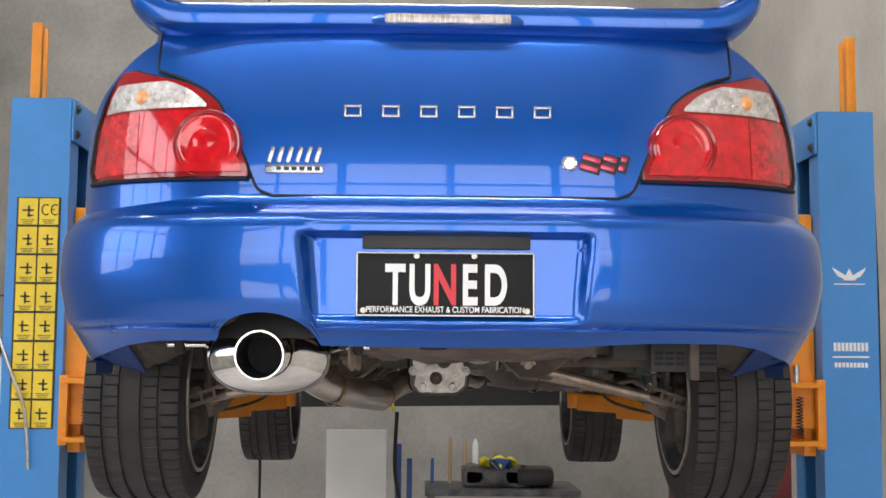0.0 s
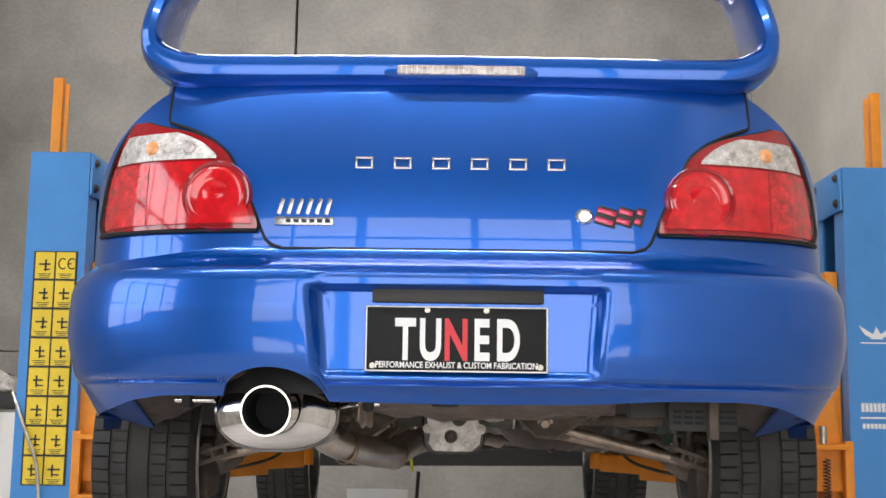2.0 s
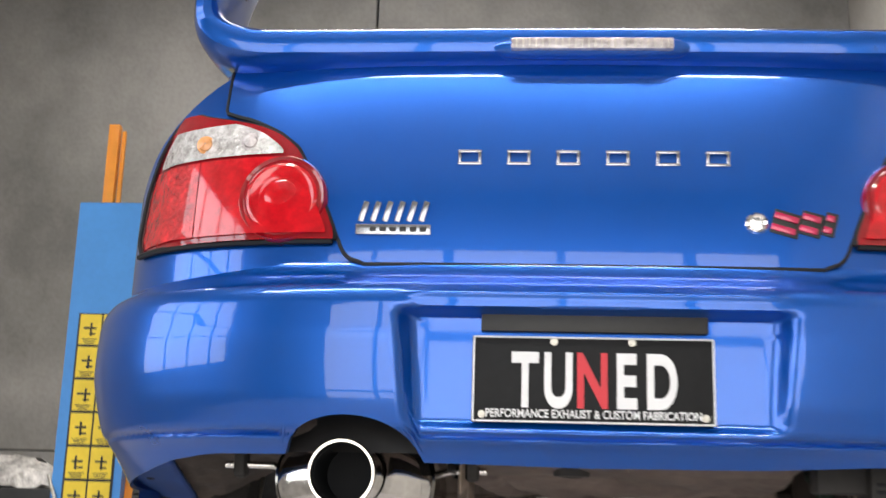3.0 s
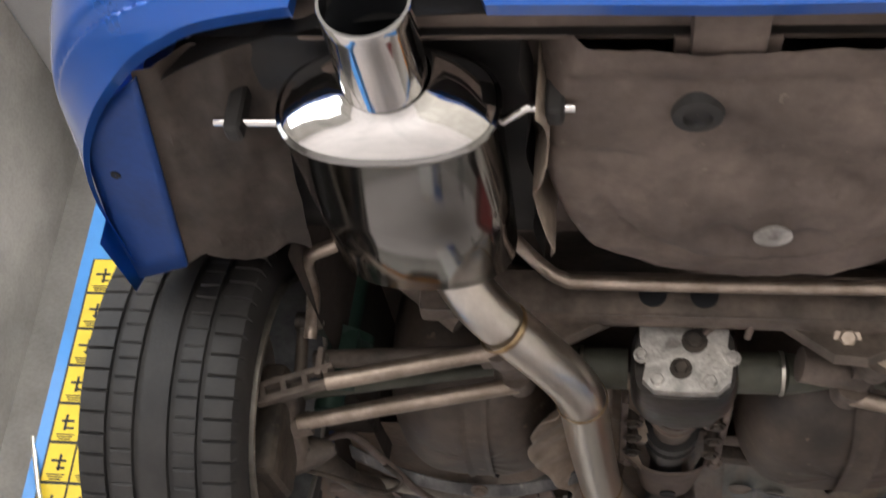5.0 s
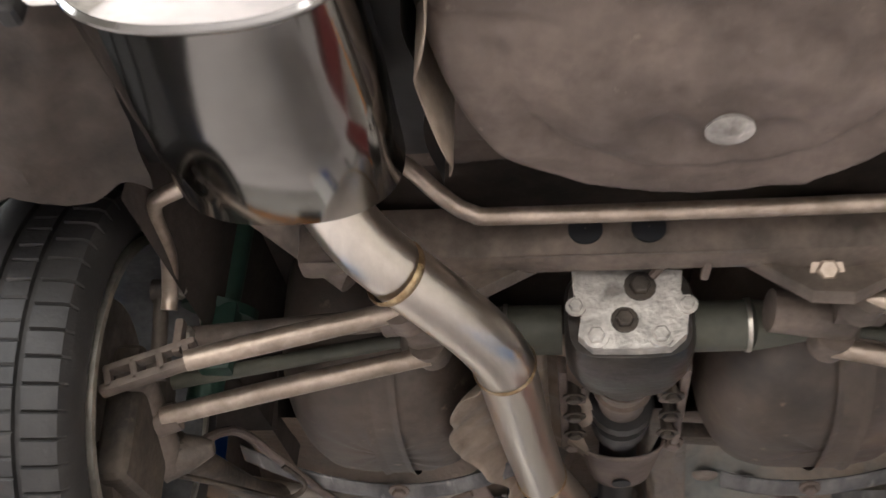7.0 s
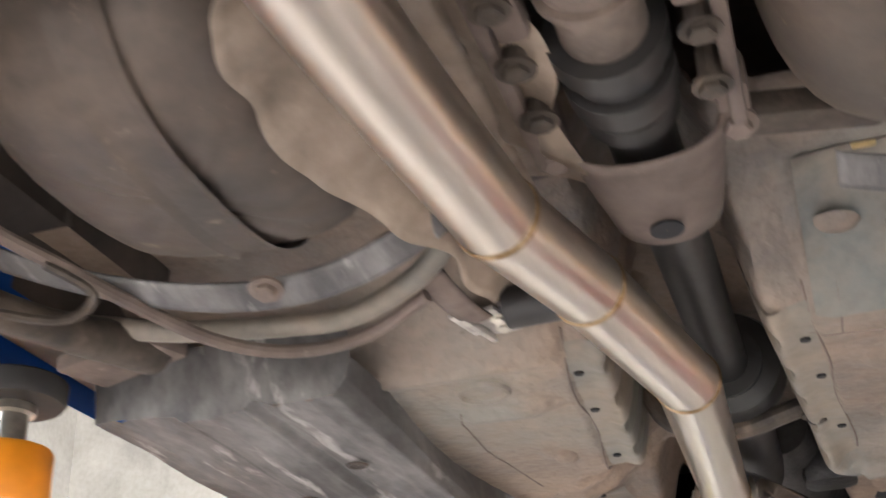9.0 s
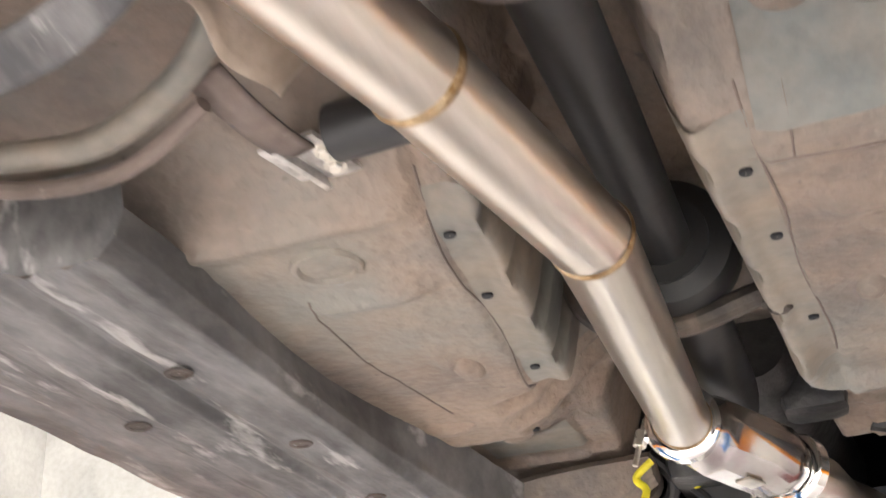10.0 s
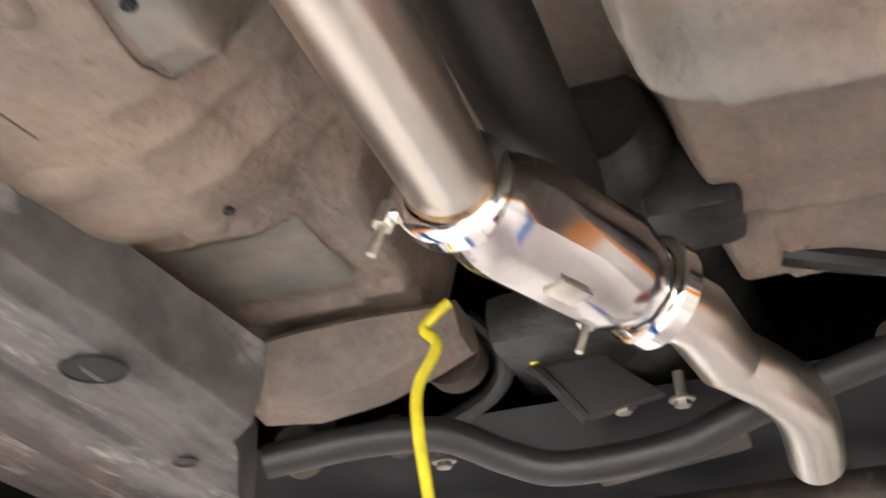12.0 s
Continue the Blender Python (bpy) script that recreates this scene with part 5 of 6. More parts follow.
# solenoid beside the pipe
fil = part("solenoid", Shape().tube([(-0.205, 1.708, 1.660), (-0.115, 1.695, 1.656)], 0.026, 24, straight=True), BLACK, car, "small black solenoid on a bright bracket")
part("bracket", Shape().box((-0.229, 1.735, 1.659), (0.034, 0.072, 0.006), 0.002, (0, 0, -14)).box((-0.250, 1.738, 1.655), (0.007, 0.076, 0.014), 0.002, (0, 0, -14)).box((-0.262, 1.739, 1.660), (0.018, 0.070, 0.005), 0.002, (0, 0, -14)).box((-0.205, 1.72, 1.668), (0.03, 0.022, 0.006), 0.002), ALU, fil)
part("hanger_stay", Shape().grid(lambda u, v: (-0.262 + 0.036 * u - 0.02 * (1 - v), 1.58 + 0.13 * v, 1.655 - 0.008 * math.sin(v * 2.6) + 0.010 * abs(u - 0.5)), lin(0, 1, 7), lin(0, 1, 14)), UNDERSEAL, fil, "dusty pressed hanger stay", solid=0.004)
part("band", Shape().tube([(-0.128, 1.697, 1.656), (-0.120, 1.696, 1.656)], 0.029, 24, straight=True), ZINC, fil)
for y, x in ((1.722, -0.221), (1.747, -0.222)):
    part("bolt", Shape().bolt((x, y, 1.655), (0, -0.2, -1), 0.007, 0.007), ZINC, fil)
part("hose", Shape().tube([(-0.66, 1.50, 1.63), (-0.55, 1.555, 1.625), (-0.44, 1.585, 1.625), (-0.36, 1.60, 1.63), (-0.27, 1.57, 1.65), (-0.22, 1.53, 1.67)], 0.013, 12, 5), BLUEPAN, car)


# plastic side covers
def side_cover(sd):
    def cover_pt(u, v):
        across = 0.33 * max(0, u - 1.9) / 6.1
        y = 1.685 + (1.215 + min(0.25, 3 * across)) * v
        v = (y - 1.685) / 1.18
        top = 1.621 + 0.062 * v
        edge_x = soft([(1.685, 0.395), (1.85, 0.400), (2.05, 0.420), (2.2, 0.425), (2.35, 0.410), (2.55, 0.380), (2.9, 0.368)], y, 0.04)
        xin = 0.405
        pts = [(edge_x, top), (edge_x * 0.4 + 0.6 * xin, 1.595), (xin + 0.012, 1.575), (xin + 0.09, 1.655 - 0.080), (xin + 0.115, 1.655 - 0.070), (xin + 0.135, 1.655 - 0.082), (xin + 0.20, 1.655 - 0.085), (xin + 0.22, 1.655 - 0.075), (xin + 0.33, 1.655 - 0.070)]
        i = min(int(u), len(pts) - 2)
        f = u - i
        x, z = (pts[i][k] + (pts[i + 1][k] - pts[i][k]) * f for k in (0, 1))
        rib = 0.0035 * max(0, math.cos((x - xin) * 150)) ** 4 if u > 2.2 else 0
        return (sd * x, y, z - rib + 0.0025 * wobble(x, y, 8, 1))
    q = Shape().grid(cover_pt, lin(0, 7.999, 120), lin(0, 1, 70))
    q.grid(lambda u, v: (cover_pt(u, 0)[0], 1.685 - 0.012 * v, cover_pt(u, 0)[2] * (1 - v) + 1.66 * v), lin(0, 7.999, 30), lin(0, 1, 3))
    q.grid(lambda u, v: (cover_pt(u, 1)[0], cover_pt(u, 1)[1] + 0.012 * v, cover_pt(u, 1)[2] * (1 - v) + 1.70 * v), lin(0, 7.999, 30), lin(0, 1, 3))
    cov = part("under_cover", q, COVER, car, "scuffed grey plastic under-floor cover", smooth=50)
    part("drain_hole", Shape().lathe([(0.034, 0.0), (0.032, 0.0025), (0.030, 0.0025), (0.029, 0.001), (0.001, 0.001)], Matrix.Translation((sd * 0.438, 2.653, 1.5735)) @ pose(0, 0, 0, 180), 28), GAP, cov)
    for v, u in ((0.185, 2.9), (0.39, 2.75), (0.575, 2.8), (0.9, 2.9), (0.25, 6.0), (0.556, 6.0)):
        part("fixing", Shape().lathe([(0.016, 0.001), (0.014, 0.003), (0.010, 0.003), (0.009, 0.001), (0.001, 0.001)], Matrix.Translation(cover_pt(u, v)) @ pose(0, 0, 0, 180), 20), LINER, cov)


side_cover(-1), side_cover(1)
for sd in (-1, 1):
    part("sill", Shape().grid(lambda u, y: (sd * (0.70 + 0.16 * u), y, 1.648 + 0.06 * u * u), lin(0, 1, 10), lin(1.40, 3.2, 10)), BLACK, car)
    part("jack_bracket", Shape().box((sd * 0.65, 1.60, 1.628), (0.15, 0.075, 0.022), 0.006, (0, 0, 20 * sd)).bolt((sd * 0.613, 1.60, 1.616), (0, 0, -1), 0.011, 0.01), UNDERSEAL, car)

# ---- gearbox end and front crossmember ----
FORE = Matrix(((1.1945, 0.0067, -0.016, -0.014), (-0.0078, 1.1914, -0.0872, -0.2032), (0.0155, 0.0873, 1.1913, -0.3952), (0, 0, 0, 1)))
built = set(bpy.data.objects)
part("gearbox", Shape().tube([(0.06, 2.62, 1.67), (0.06, 2.75, 1.66), (0.05, 2.95, 1.64), (0.04, 3.3, 1.62)], [0.05, 0.085, 0.11, 0.15], 18, 3).box((0.13, 2.72, 1.62), (0.09, 0.10, 0.08), 0.02).box((-0.02, 2.90, 1.57), (0.16, 0.2, 0.06), 0.02), CASTDARK, car, "dark cast gearbox end")
part("mount_foot", Shape().box((0.045, 3.0, 1.458), (0.17, 0.07, 0.022), 0.006, (0, -6, 0)), DARKMETAL, car)
part("gearbox_bracket", Shape().slab([(-0.118, 1.585), (-0.02, 1.478), (0.06, 1.49), (0.015, 1.53), (-0.05, 1.625)], 0.014, pose(0, 2.90, 0, 90)), BLACK, car)
part("gearbox_rib", Shape().tube([(-0.118, 2.88, 1.585), (-0.06, 2.885, 1.53), (-0.022, 2.89, 1.478)], 0.007, 8, straight=True), CASTDARK, car)
part("mount_rubber", Shape().lathe([(0.012, -0.02), (0.035, -0.018), (0.035, 0.018), (0.012, 0.02)], pose(-0.15, 2.86, 1.56, 90), 20, True), DARKMETAL, car)
part("heater_hose", Shape().tube([(-0.13, 2.86, 1.60), (-0.10, 2.88, 1.56), (-0.13, 2.92, 1.53), (-0.25, 2.96, 1.50)], 0.011, 10, 5), BLACK, car)
part("heater_hose", Shape().tube([(0.20, 2.80, 1.58), (0.28, 2.82, 1.56), (0.36, 2.9, 1.57), (0.5, 2.95, 1.6)], 0.014, 10, 5), BLACK, car)
for x, y, z in ((-0.06, 2.862, 1.60), (0.015, 2.90, 1.497), (0.075, 2.90, 1.494), (-0.19, 2.93, 1.48), (0.30, 2.95, 1.53), (0.34, 3.0, 1.50)):
    part("bolt", Shape().tube([(x, y, z + 0.02), (x, y, z - 0.008)], 0.006, 8, straight=True).bolt((x, y, z - 0.008), (0, 0, -1), 0.009, 0.01), ZINC, car)
part("wiring_loom", Shape().tube([(-0.068, 2.86, 1.56), (-0.064, 2.87, 1.54)], 0.006, 10, straight=True), CABLE, car)
# added black sheets close the bay so the lit wall stays hidden
part("bay_dark_sheet", Shape().grid(lambda x, v: (x, 2.85 + 1.38 * v, 1.80 + 0.1 * v), lin(-0.66, 0.66, 8), lin(0, 1, 5)).grid(lambda x, v: (x, 4.23, 1.2 + 0.72 * v), lin(-0.66, 0.66, 8), lin(0, 1, 5)), BLACK, car)
for ob in set(bpy.data.objects) - built:
    ob.matrix_basis = FORE
part("gearbox_mount", Shape().tube([(-0.42, 3.0, 1.585), (-0.30, 3.02, 1.60), (-0.209, 3.042, 1.60), (-0.14, 3.075, 1.572), (-0.074, 3.09, 1.553), (0.063, 3.09, 1.56), (0.157, 3.085, 1.59), (0.34, 3.09, 1.64)], 0.021, 16, 5), BLACK, car, "black bent gearbox crossmember")
part("wiring_loom", Shape().tube([(-0.142, 2.87, 1.686), (-0.172, 2.87, 1.660), (-0.157, 2.865, 1.634), (-0.178, 2.86, 1.590), (-0.181, 2.86, 1.545), (-0.170, 2.86, 1.45)], 0.0065, 12, 6), CABLE, car, "bright yellow wiring loom")
# two added blockers: one stops light through the bay, one darkens it below
part("bay_light_blocker", Shape().grid(lambda x, v: (x, 2.90 + 1.26 * v, 2.34 - 0.06 * v - 0.10 * v ** 3), lin(-0.74, 0.74, 10), lin(0, 1, 8)).grid(lambda x, v: (x, 4.16, 1.56 + 0.62 * v), lin(-0.80, 0.80, 10), lin(0, 1, 6)), GAP, car, "black sheets added to block light through the engine bay")
part("bay_view_blocker", Shape().grid(lambda x, v: (x, 3.16 + 1.2 * v, 1.665 - 0.05 * v + 0.012 * math.sin(x * 22) * math.sin(v * 14)), lin(-0.80, 0.80, 60), lin(0, 1, 40)), GAP, car, "black sheet added below the engine to keep the bay dark", smooth=60)
for x, y, z, r in ((-0.42, 3.10, 1.63, 0.03), (-0.30, 3.14, 1.645, 0.022), (0.33, 3.12, 1.65, 0.028), (0.44, 3.15, 1.65, 0.02)):
    part("mount_bush", Shape().lathe([(r * 0.4, -0.024), (r, -0.020), (r, 0.020), (r * 0.4, 0.024)], pose(x, y, z, 80), 20, True), DARKMETAL, car)
for sd in (-1, 1):
    part("inner_wing", Shape().grid(lambda y, v: (sd * 0.815, y, 1.52 + 0.9 * v), lin(2.9, 4.3, 8), lin(0, 1, 5)), BLACK, car)
part("front_crossmember", Shape().tube([(-0.62, 3.55, 1.60), (-0.3, 3.5, 1.58), (0.3, 3.5, 1.58), (0.62, 3.55, 1.60)], 0.045, 14, 4), DARKMETAL, car)
part("engine_sump", Shape().box((0.02, 3.95, 1.66), (0.45, 0.6, 0.28), 0.05), BLACK, car)


# ---- two-post hoist ----
def hoist(sd, x_in, x_out, y0, top, label):
    h = thing("hoist_post", label, "hoist", "hoist posts")
    xm, wd = sd * (x_in + x_out) / 2, x_out - x_in
    a, b, t = sd * x_in, sd * x_out, sd * 0.008
    u = [(a, 0.10), (a, 0.0), (b, 0.0), (b, 0.32), (a, 0.32), (a, 0.24), (a + t, 0.24), (a + t, 0.312), (b - t, 0.312), (b - t, 0.008), (a + t, 0.008), (a + t, 0.10)]
    q = Shape().slab(u, top - FLOOR, pose(0, y0, FLOOR))
    part("column", q, HOIST, h)
    capp = part("cap_plate", Shape().box((sd * (x_in - 0.006), y0 + 0.165, top - 0.075), (0.008, 0.33, 0.15), 0.003).box((xm, y0 + 0.16, top), (wd, 0.32, 0.006), 0.002), HOIST, h)
    for dy in (0.04, 0.28):
        for dz in (-0.03, -0.12):
            part("bolt", Shape().bolt((sd * (x_in - 0.01), y0 + dy, top + dz), (-sd, 0, 0), 0.011, 0.012), DARKMETAL, capp)
    part("base_plate", Shape().box((xm, y0 + 0.16, FLOOR + 0.01), (wd + 0.25, 0.5, 0.02), 0.003), HOIST, h)
    part("hydraulic_ram", Shape().tube([(xm, y0 + 0.18, FLOOR + 0.1), (xm, y0 + 0.18, top - 0.2)], 0.035, 16, straight=True), BLACK, h)
    part("chain_bar", Shape().box((sd * (x_in + 0.185), y0 + 0.18, top + 0.16), (0.036, 0.03, 0.32), 0.004).box((sd * (x_in + 0.155), y0 + 0.185, top + 0.13), (0.014, 0.012, 0.34), 0.003), ORANGE, h)
    return h


left = hoist(-1, 1.285, 1.494, 1.69, 2.585, "blue steel hoist post with a yellow warning decal")
right = hoist(1, 1.352, 1.551, 1.70, 2.567, "blue steel hoist post with white lettering bars")


def carriage(h, sd, x_in, y0):
    q = Shape().box((sd * (x_in - 0.025), y0 + 0.16, 1.78), (0.045, 0.17, 0.86), 0.006)
    c = part("carriage", q, ORANGE, h, "orange lifting carriage")
    part("gusset", Shape().slab([(0, 0), (0.10, 0), (0.10, 0.05), (0.05, 0.42), (0.0, 0.50)], 0.012, pose(sd * (x_in - (0.11 if sd > 0 else 0.0)) if sd > 0 else -x_in, y0 + 0.05, 1.45, 90)), ORANGE, c)
    part("stop_pad", Shape().box((sd * (x_in - 0.07), y0 + 0.16, 2.09), (0.11, 0.12, 0.035), 0.008), BLACK, c)
    part("arm_bracket", Shape().box((sd * (x_in - 0.13), y0 + 0.10, 1.60), (0.24, 0.26, 0.018), 0.004).box((sd * (x_in - 0.13), y0 + 0.10, 1.40), (0.24, 0.26, 0.018), 0.004).box((sd * (x_in - 0.01), y0 + 0.0, 1.50), (0.03, 0.03, 0.24), 0.004), ORANGE, c)
    part("pivot_pin", Shape().tube([(sd * (x_in - 0.16), y0 + 0.07, 1.36), (sd * (x_in - 0.16), y0 + 0.07, 1.66)], 0.02, 16, straight=True), ZINC, c)
    part("spring", Shape().tube([(sd * (x_in - 0.09) + 0.012 * math.cos(k * 1.2), y0 - 0.02 + 0.012 * math.sin(k * 1.2), 1.43 + 0.0022 * k) for k in range(60)], 0.0025, 6, 1, straight=True), BLACK, c)
    part("bolt", Shape().tube([(sd * (x_in - 0.10), y0 - 0.02, 1.61), (sd * (x_in - 0.10), y0 - 0.02, 1.67)], 0.012, 12, straight=True), ZINC, c)


carriage(left, -1, 1.285, 1.69), carriage(right, 1, 1.352, 1.70)


def lift_arm(h, a, b):
    a, b = Vector(a), Vector(b)
    d = b - a
    ang = math.degrees(math.atan2(d.y, d.x))
    mid = (a + b) / 2
    arm = part("lift_arm", Shape().box((a + d * 0.35)[:], (d.length * 0.7, 0.11, 0.10), 0.006, (0, 0, ang)).box((a + d * 0.72)[:], (d.length * 0.5, 0.085, 0.075), 0.006, (0, 0, ang)), ORANGE, h, "orange swing arm")
    part("pad_ring", Shape().lathe([(0.03, -0.035), (0.055, -0.035), (0.058, -0.03), (0.058, 0.03), (0.055, 0.035), (0.03, 0.035)], Matrix.Translation(b), 28, True), ORANGE, arm)
    part("pad_screw", Shape().lathe([(0.022, -0.02), (0.022, 0.08), (0.03, 0.082), (0.03, 0.095), (0.022, 0.1)], Matrix.Translation(b), 20, True), ZINC, arm)
    part("pad", Shape().lathe([(0.02, 0.092), (0.062, 0.094), (0.066, 0.10), (0.066, 0.122), (0.06, 0.126), (0.001, 0.126)], Matrix.Translation(b), 32), HANGER, arm, "black rubber lifting pad")


lift_arm(left, (-1.17, 1.80, 1.475), (-0.826, 1.64, 1.512)), lift_arm(right, (1.22, 1.80, 1.475), (0.826, 1.64, 1.512))
lift_arm(left, (-1.15, 1.95, 1.475), (-0.68, 3.05, 1.50)), lift_arm(right, (1.20, 1.95, 1.475), (0.68, 3.05, 1.50))
# warning decal: two columns of eight yellow tiles
decal = part("warning_decal", Shape().box((-1.385, 1.688, 1.835), (0.152, 0.002, 0.80), 0), INK, left, "yellow pictogram warning decal")
for i in range(2):
    for j in range(8):
        cx, cz = -1.421 + i * 0.072, 2.185 - j * 0.100
        part("tile", Shape().box((cx, 1.6855, cz), (0.066, 0.002, 0.092), 0), YELLOW, decal)
        rr = random.Random(i * 8 + j)
        if (i, j) != (1, 0):
            q = Shape().box((cx, 1.684, cz + 0.004), (0.030 + 0.012 * rr.random(), 0.002, 0.006), 0).box((cx + 0.012 * (rr.random() - 0.5), 1.684, cz), (0.006, 0.002, 0.04), 0).box((cx + 0.008, 1.684, cz - 0.014), (0.02, 0.002, 0.005), 0)
            part("pictogram", q, INK, decal)
        else:
            part("pictogram", Shape().tube([(cx - 0.010 + 0.014 * math.cos(a), 1.684, cz + 0.006 + 0.018 * math.sin(a)) for a in lin(0.9, 5.4, 14)], 0.0022, 6, straight=True), INK, decal)
            part("pictogram", Shape().tube([(cx + 0.022 + 0.014 * math.cos(a), 1.684, cz + 0.006 + 0.018 * math.sin(a)) for a in lin(0.9, 5.4, 14)], 0.0022, 6, straight=True), INK, decal)
            part("pictogram", Shape().box((cx + 0.014, 1.684, cz + 0.006), (0.012, 0.002, 0.004), 0), INK, decal)
        for k in range(3):
            part("text_bar", Shape().box((cx, 1.684, cz - 0.030 - 0.006 * k), (0.046 - 0.008 * k, 0.002, 0.0022), 0), INK, decal)
for n, (cz, wd, hh) in enumerate(((1.735, 0.125, 0.030), (1.70, 0.128, 0.006), (1.672, 0.120, 0.017))):
    for k in range(9 if hh > 0.01 else 1):
        nn = 9 if hh > 0.01 else 1
        part("lettering_bar", Shape().box((1.452 - wd / 2 + wd * (k + 0.5) / nn, 1.698, cz), (wd / nn * (0.72 if nn > 1 else 1), 0.002, hh), 0), WHITE, right)
q = Shape()
for sd in (-1, 1):
    q.slab([(sd * 0.014, -0.004), (sd * 0.06, 0.024), (sd * 0.052, 0.008), (sd * 0.04, -0.008), (sd * 0.018, -0.018)], 0.002, pose(1.452, 1.698, 1.99, 90))
q.slab([(-0.022, -0.022), (0.022, -0.022), (0.0, 0.02)], 0.002, pose(1.452, 1.698, 1.99, 90)).box((1.452, 1.698, 1.955), (0.11, 0.002, 0.004), 0)
part("emblem", q, WHITE, right, "white winged emblem shape")
part("cable", Shape().tube([(1.556, 1.75, 2.5), (1.56, 1.74, 2.2), (1.565, 1.74, 1.8), (1.56, 1.75, 1.2), (1.56, 1.8, FLOOR + 0.3)], 0.008, 8, 5), BLACK, right)
part("airline", Shape().tube([(-1.51, 1.70, 1.75), (-1.45, 1.67, 1.62), (-1.40, 1.66, 1.50), (-1.38, 1.66, 1.30)], 0.006, 8, 5), ZINC, left)

# ---- bench end of the workshop ----
board = thing("white_board", "white sheet leaning against the wall behind the hoist", "board")
part("panel", Shape().box((-0.447, 5.05, 0.50), (0.372, 0.03, 1.49), 0.004), BOARD, board)
part("foot", Shape().box((-0.447, 5.08, FLOOR + 0.02), (0.372, 0.2, 0.04), 0.004), TIMBER, board)
pole = thing("blue_stand", "blue and dark steel engine crane post", "stand")
part("post", Shape().box((-0.19, 5.2, 0.45), (0.04, 0.05, 1.4), 0.005).box((-0.12, 5.3, 0.4), (0.035, 0.04, 1.3), 0.005), TOOLBLUE, pole)
part("foot", Shape().box((-0.15, 5.25, FLOOR + 0.03), (0.3, 0.6, 0.06), 0.008), TOOLBLUE, pole)
part("hose", Shape().tube([(-0.20, 5.15, 1.35), (-0.21, 5.12, 1.0), (-0.17, 5.1, 0.7), (-0.2, 5.1, 0.3)], 0.012, 8, 5), BLACK, pole)
bench = thing("work_bench", "dark steel bench with parts piled on it", "bench")
part("top", Shape().box((0.48, 5.6, 0.83), (1.0, 0.6, 0.04), 0.005), STEELDARK, bench)
for x in (0.02, 0.94):
    for y in (5.35, 5.85):
        part("leg", Shape().box((x, y, 0.28), (0.05, 0.05, 1.06), 0.004), STEELDARK, bench)
eng = thing("spare_engine", "dismantled dark alloy engine on the bench", "engine")
part("block", Shape().box((0.45, 5.6, 0.915), (0.45, 0.3, 0.13), 0.03).tube([(0.3, 5.45, 0.93), (0.3, 5.75, 0.93)], 0.06, 16, straight=True).tube([(0.58, 5.45, 0.92), (0.58, 5.75, 0.92)], 0.07, 16, straight=True), STEELDARK, eng)
part("cover", Shape().box((0.7, 5.55, 0.92), (0.25, 0.25, 0.12), 0.04), BLACK, eng)
rag = thing("yellow_rag", "crumpled yellow and blue cloth on the engine", "cloth")
part("fold", Shape().grid(lambda u, v: (0.34 + 0.24 * u, 5.42 + 0.2 * v, 1.0 + 0.03 * math.sin(u * 9 + v * 4) + 0.02 * math.sin(v * 11)), lin(0, 1, 20), lin(0, 1, 14)), CABLE, rag, solid=0.004)
part("fold", Shape().grid(lambda u, v: (0.40 + 0.14 * u, 5.40 + 0.12 * v, 1.0 + 0.035 * math.sin(u * 8 + v * 5)), lin(0, 1, 14), lin(0, 1, 10)), TOOLBLUE, rag, solid=0.004)
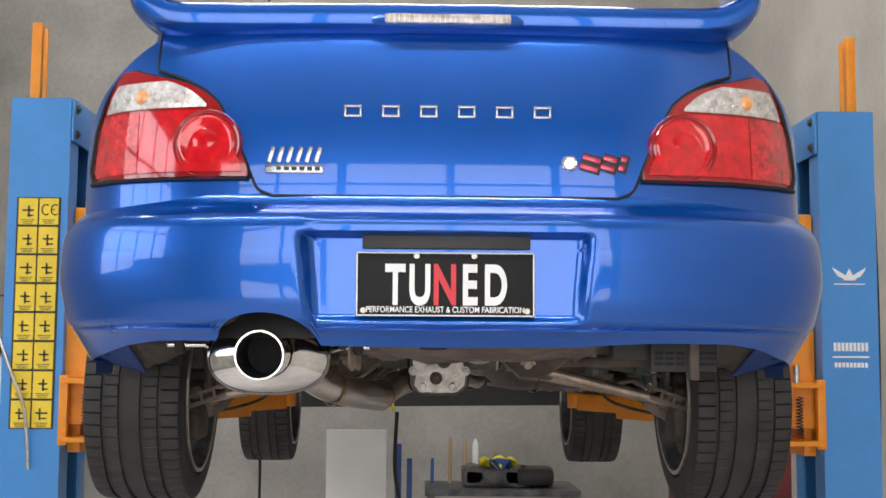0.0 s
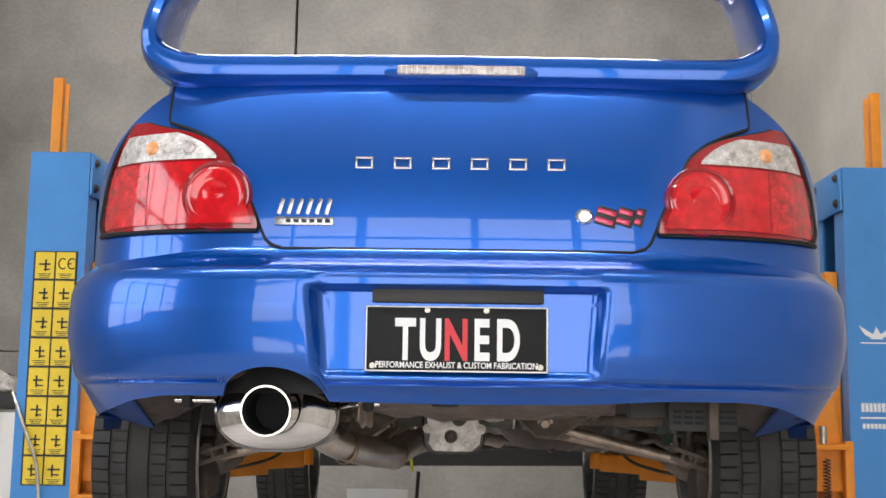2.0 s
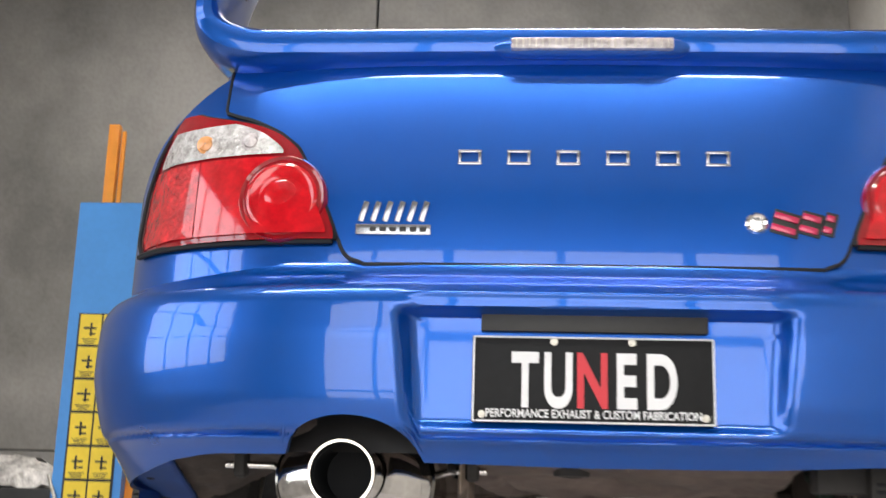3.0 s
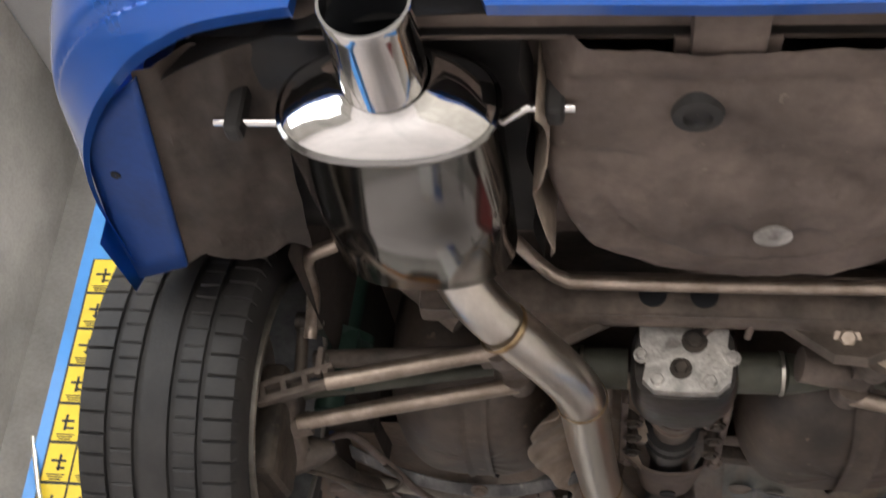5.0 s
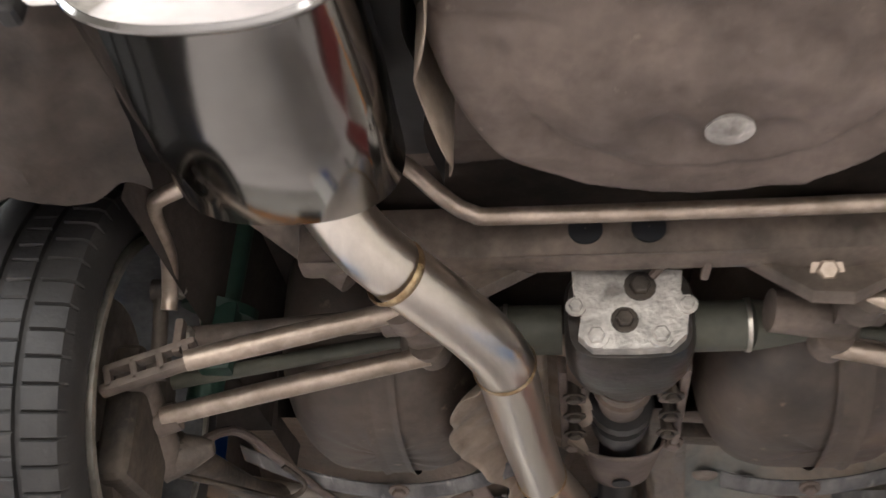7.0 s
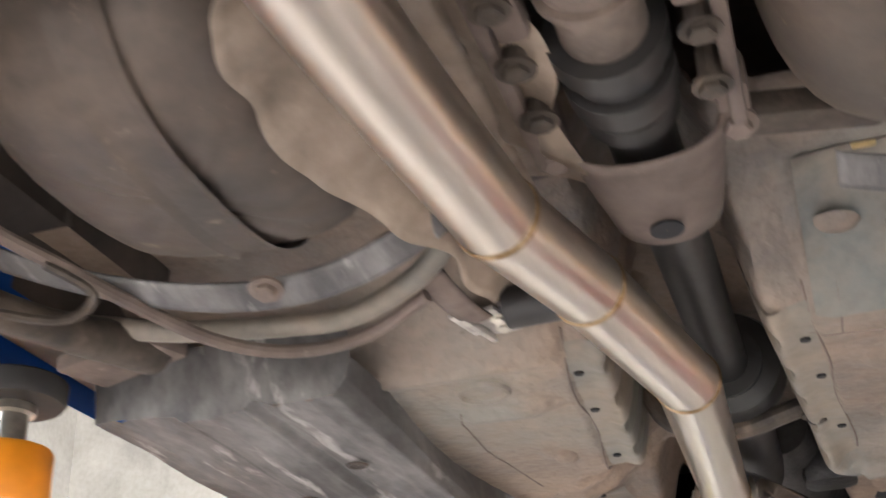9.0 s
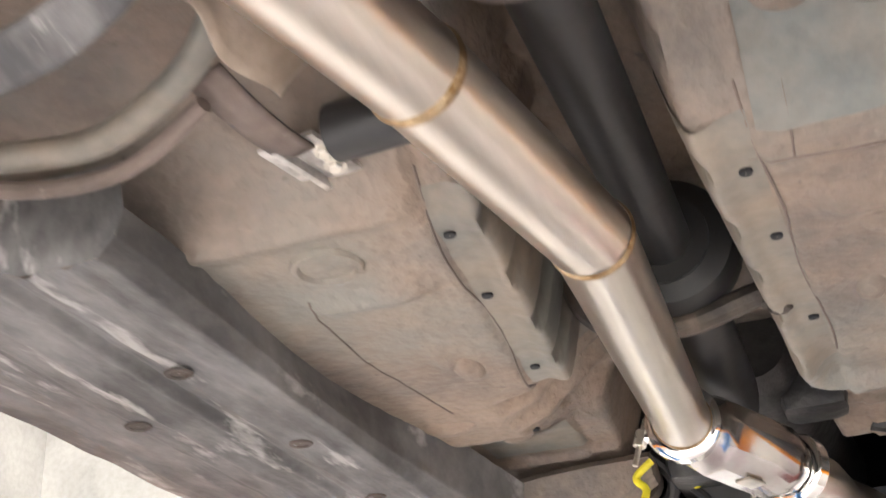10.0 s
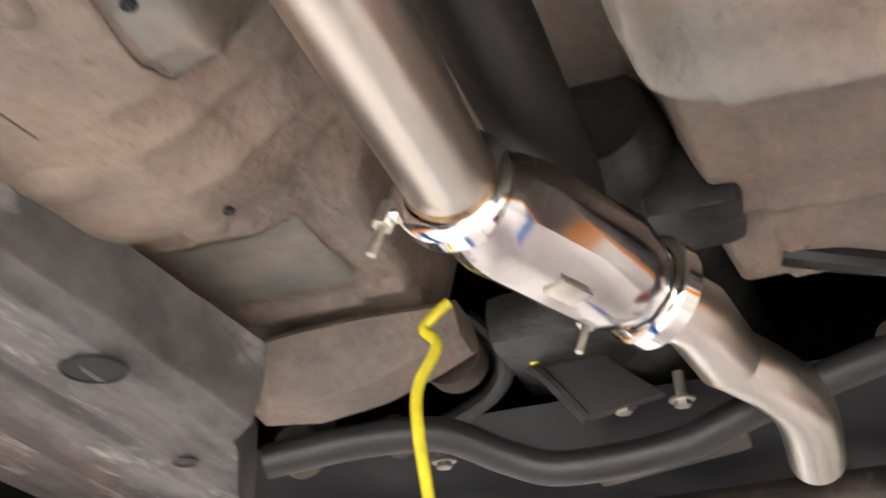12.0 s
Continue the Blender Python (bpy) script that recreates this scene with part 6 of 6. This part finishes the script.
for i, (x, z, m) in enumerate(((0.15, 1.16, TIMBER), (0.25, 1.15, TIMBER), (0.32, 1.15, WHITE), (0.03, 1.02, TOOLBLUE), (0.45, 1.08, TIMBER))):
    b = thing("bottle" if m is WHITE else "tool_handle", "white plastic squeeze bottle on the bench" if m is WHITE else "upright tool handle standing on the bench", "bottle" if m is WHITE else "tool", "bench clutter")
    part("stem", Shape().lathe([(0.001, 0), (0.02 if m is WHITE else 0.012, 0.002), (0.02 if m is WHITE else 0.012, z - 0.85 - 0.04), (0.008, z - 0.85), (0.001, z - 0.85)], pose(x, 5.7, 0.85), 14), m, b)

shelf = thing("storage_shelf", "dark steel shelf against the wall with wrapped parts", "shelf")
part("board", Shape().box((-2.75, 4.3, 1.74), (1.0, 0.5, 0.09), 0.006), BLACK, shelf)
part("board", Shape().box((-2.75, 4.3, 0.9), (1.0, 0.5, 0.05), 0.006), BLACK, shelf)
for x in (-3.2, -2.28):
    for y in (4.1, 4.5):
        part("upright", Shape().box((x, y, 0.76), (0.04, 0.04, 2.0), 0.004), STEELDARK, shelf)
wrap = thing("wrapped_part", "crumpled silver film wrapped part on the shelf", "package")
part("film", Shape().grid(lambda a, v: (-2.72 + (0.30 + 0.04 * wobble(math.cos(a) * 2, v * 2, 1.3)) * math.cos(a) * math.sqrt(max(0.0, 1 - v * v)), 4.3 + 0.18 * math.sin(a) * math.sqrt(max(0.0, 1 - v * v)), 1.79 + 0.16 * v + 0.03 * wobble(a, v, 3)), lin(0, 6.283, 33), lin(0, 1, 10)), ALU, wrap, smooth=30)
bag = thing("plastic_bag", "white translucent plastic bag hanging from the shelf", "bag")
part("bag_body", Shape().grid(lambda a, v: (-2.36 + (0.05 + 0.07 * math.sin(v * 3)) * math.cos(a) + 0.02 * wobble(a, v, 2), 4.02 + 0.06 * math.sin(a), 1.68 - 0.62 * v), lin(0, 6.283, 21), lin(0, 1, 14)), BOARD, bag)
cab = thing("red_tool_chest", "dull red steel tool chest on the floor beside the wall", "tool chest")
part("carcass", Shape().box((1.75, 4.6, 0.55), (0.6, 0.5, 1.6), 0.01), mat("dull_red_enamel", (0.16, 0.03, 0.03), 0.5, 0, 0.2, 6, 0.1), cab)
for k in range(6):
    part("drawer", Shape().box((1.75, 4.345, 1.22 - 0.2 * k), (0.55, 0.02, 0.17), 0.006), mat("red_drawer", (0.18, 0.03, 0.03), 0.45, 0, 0.15, 6, 0.1), cab)
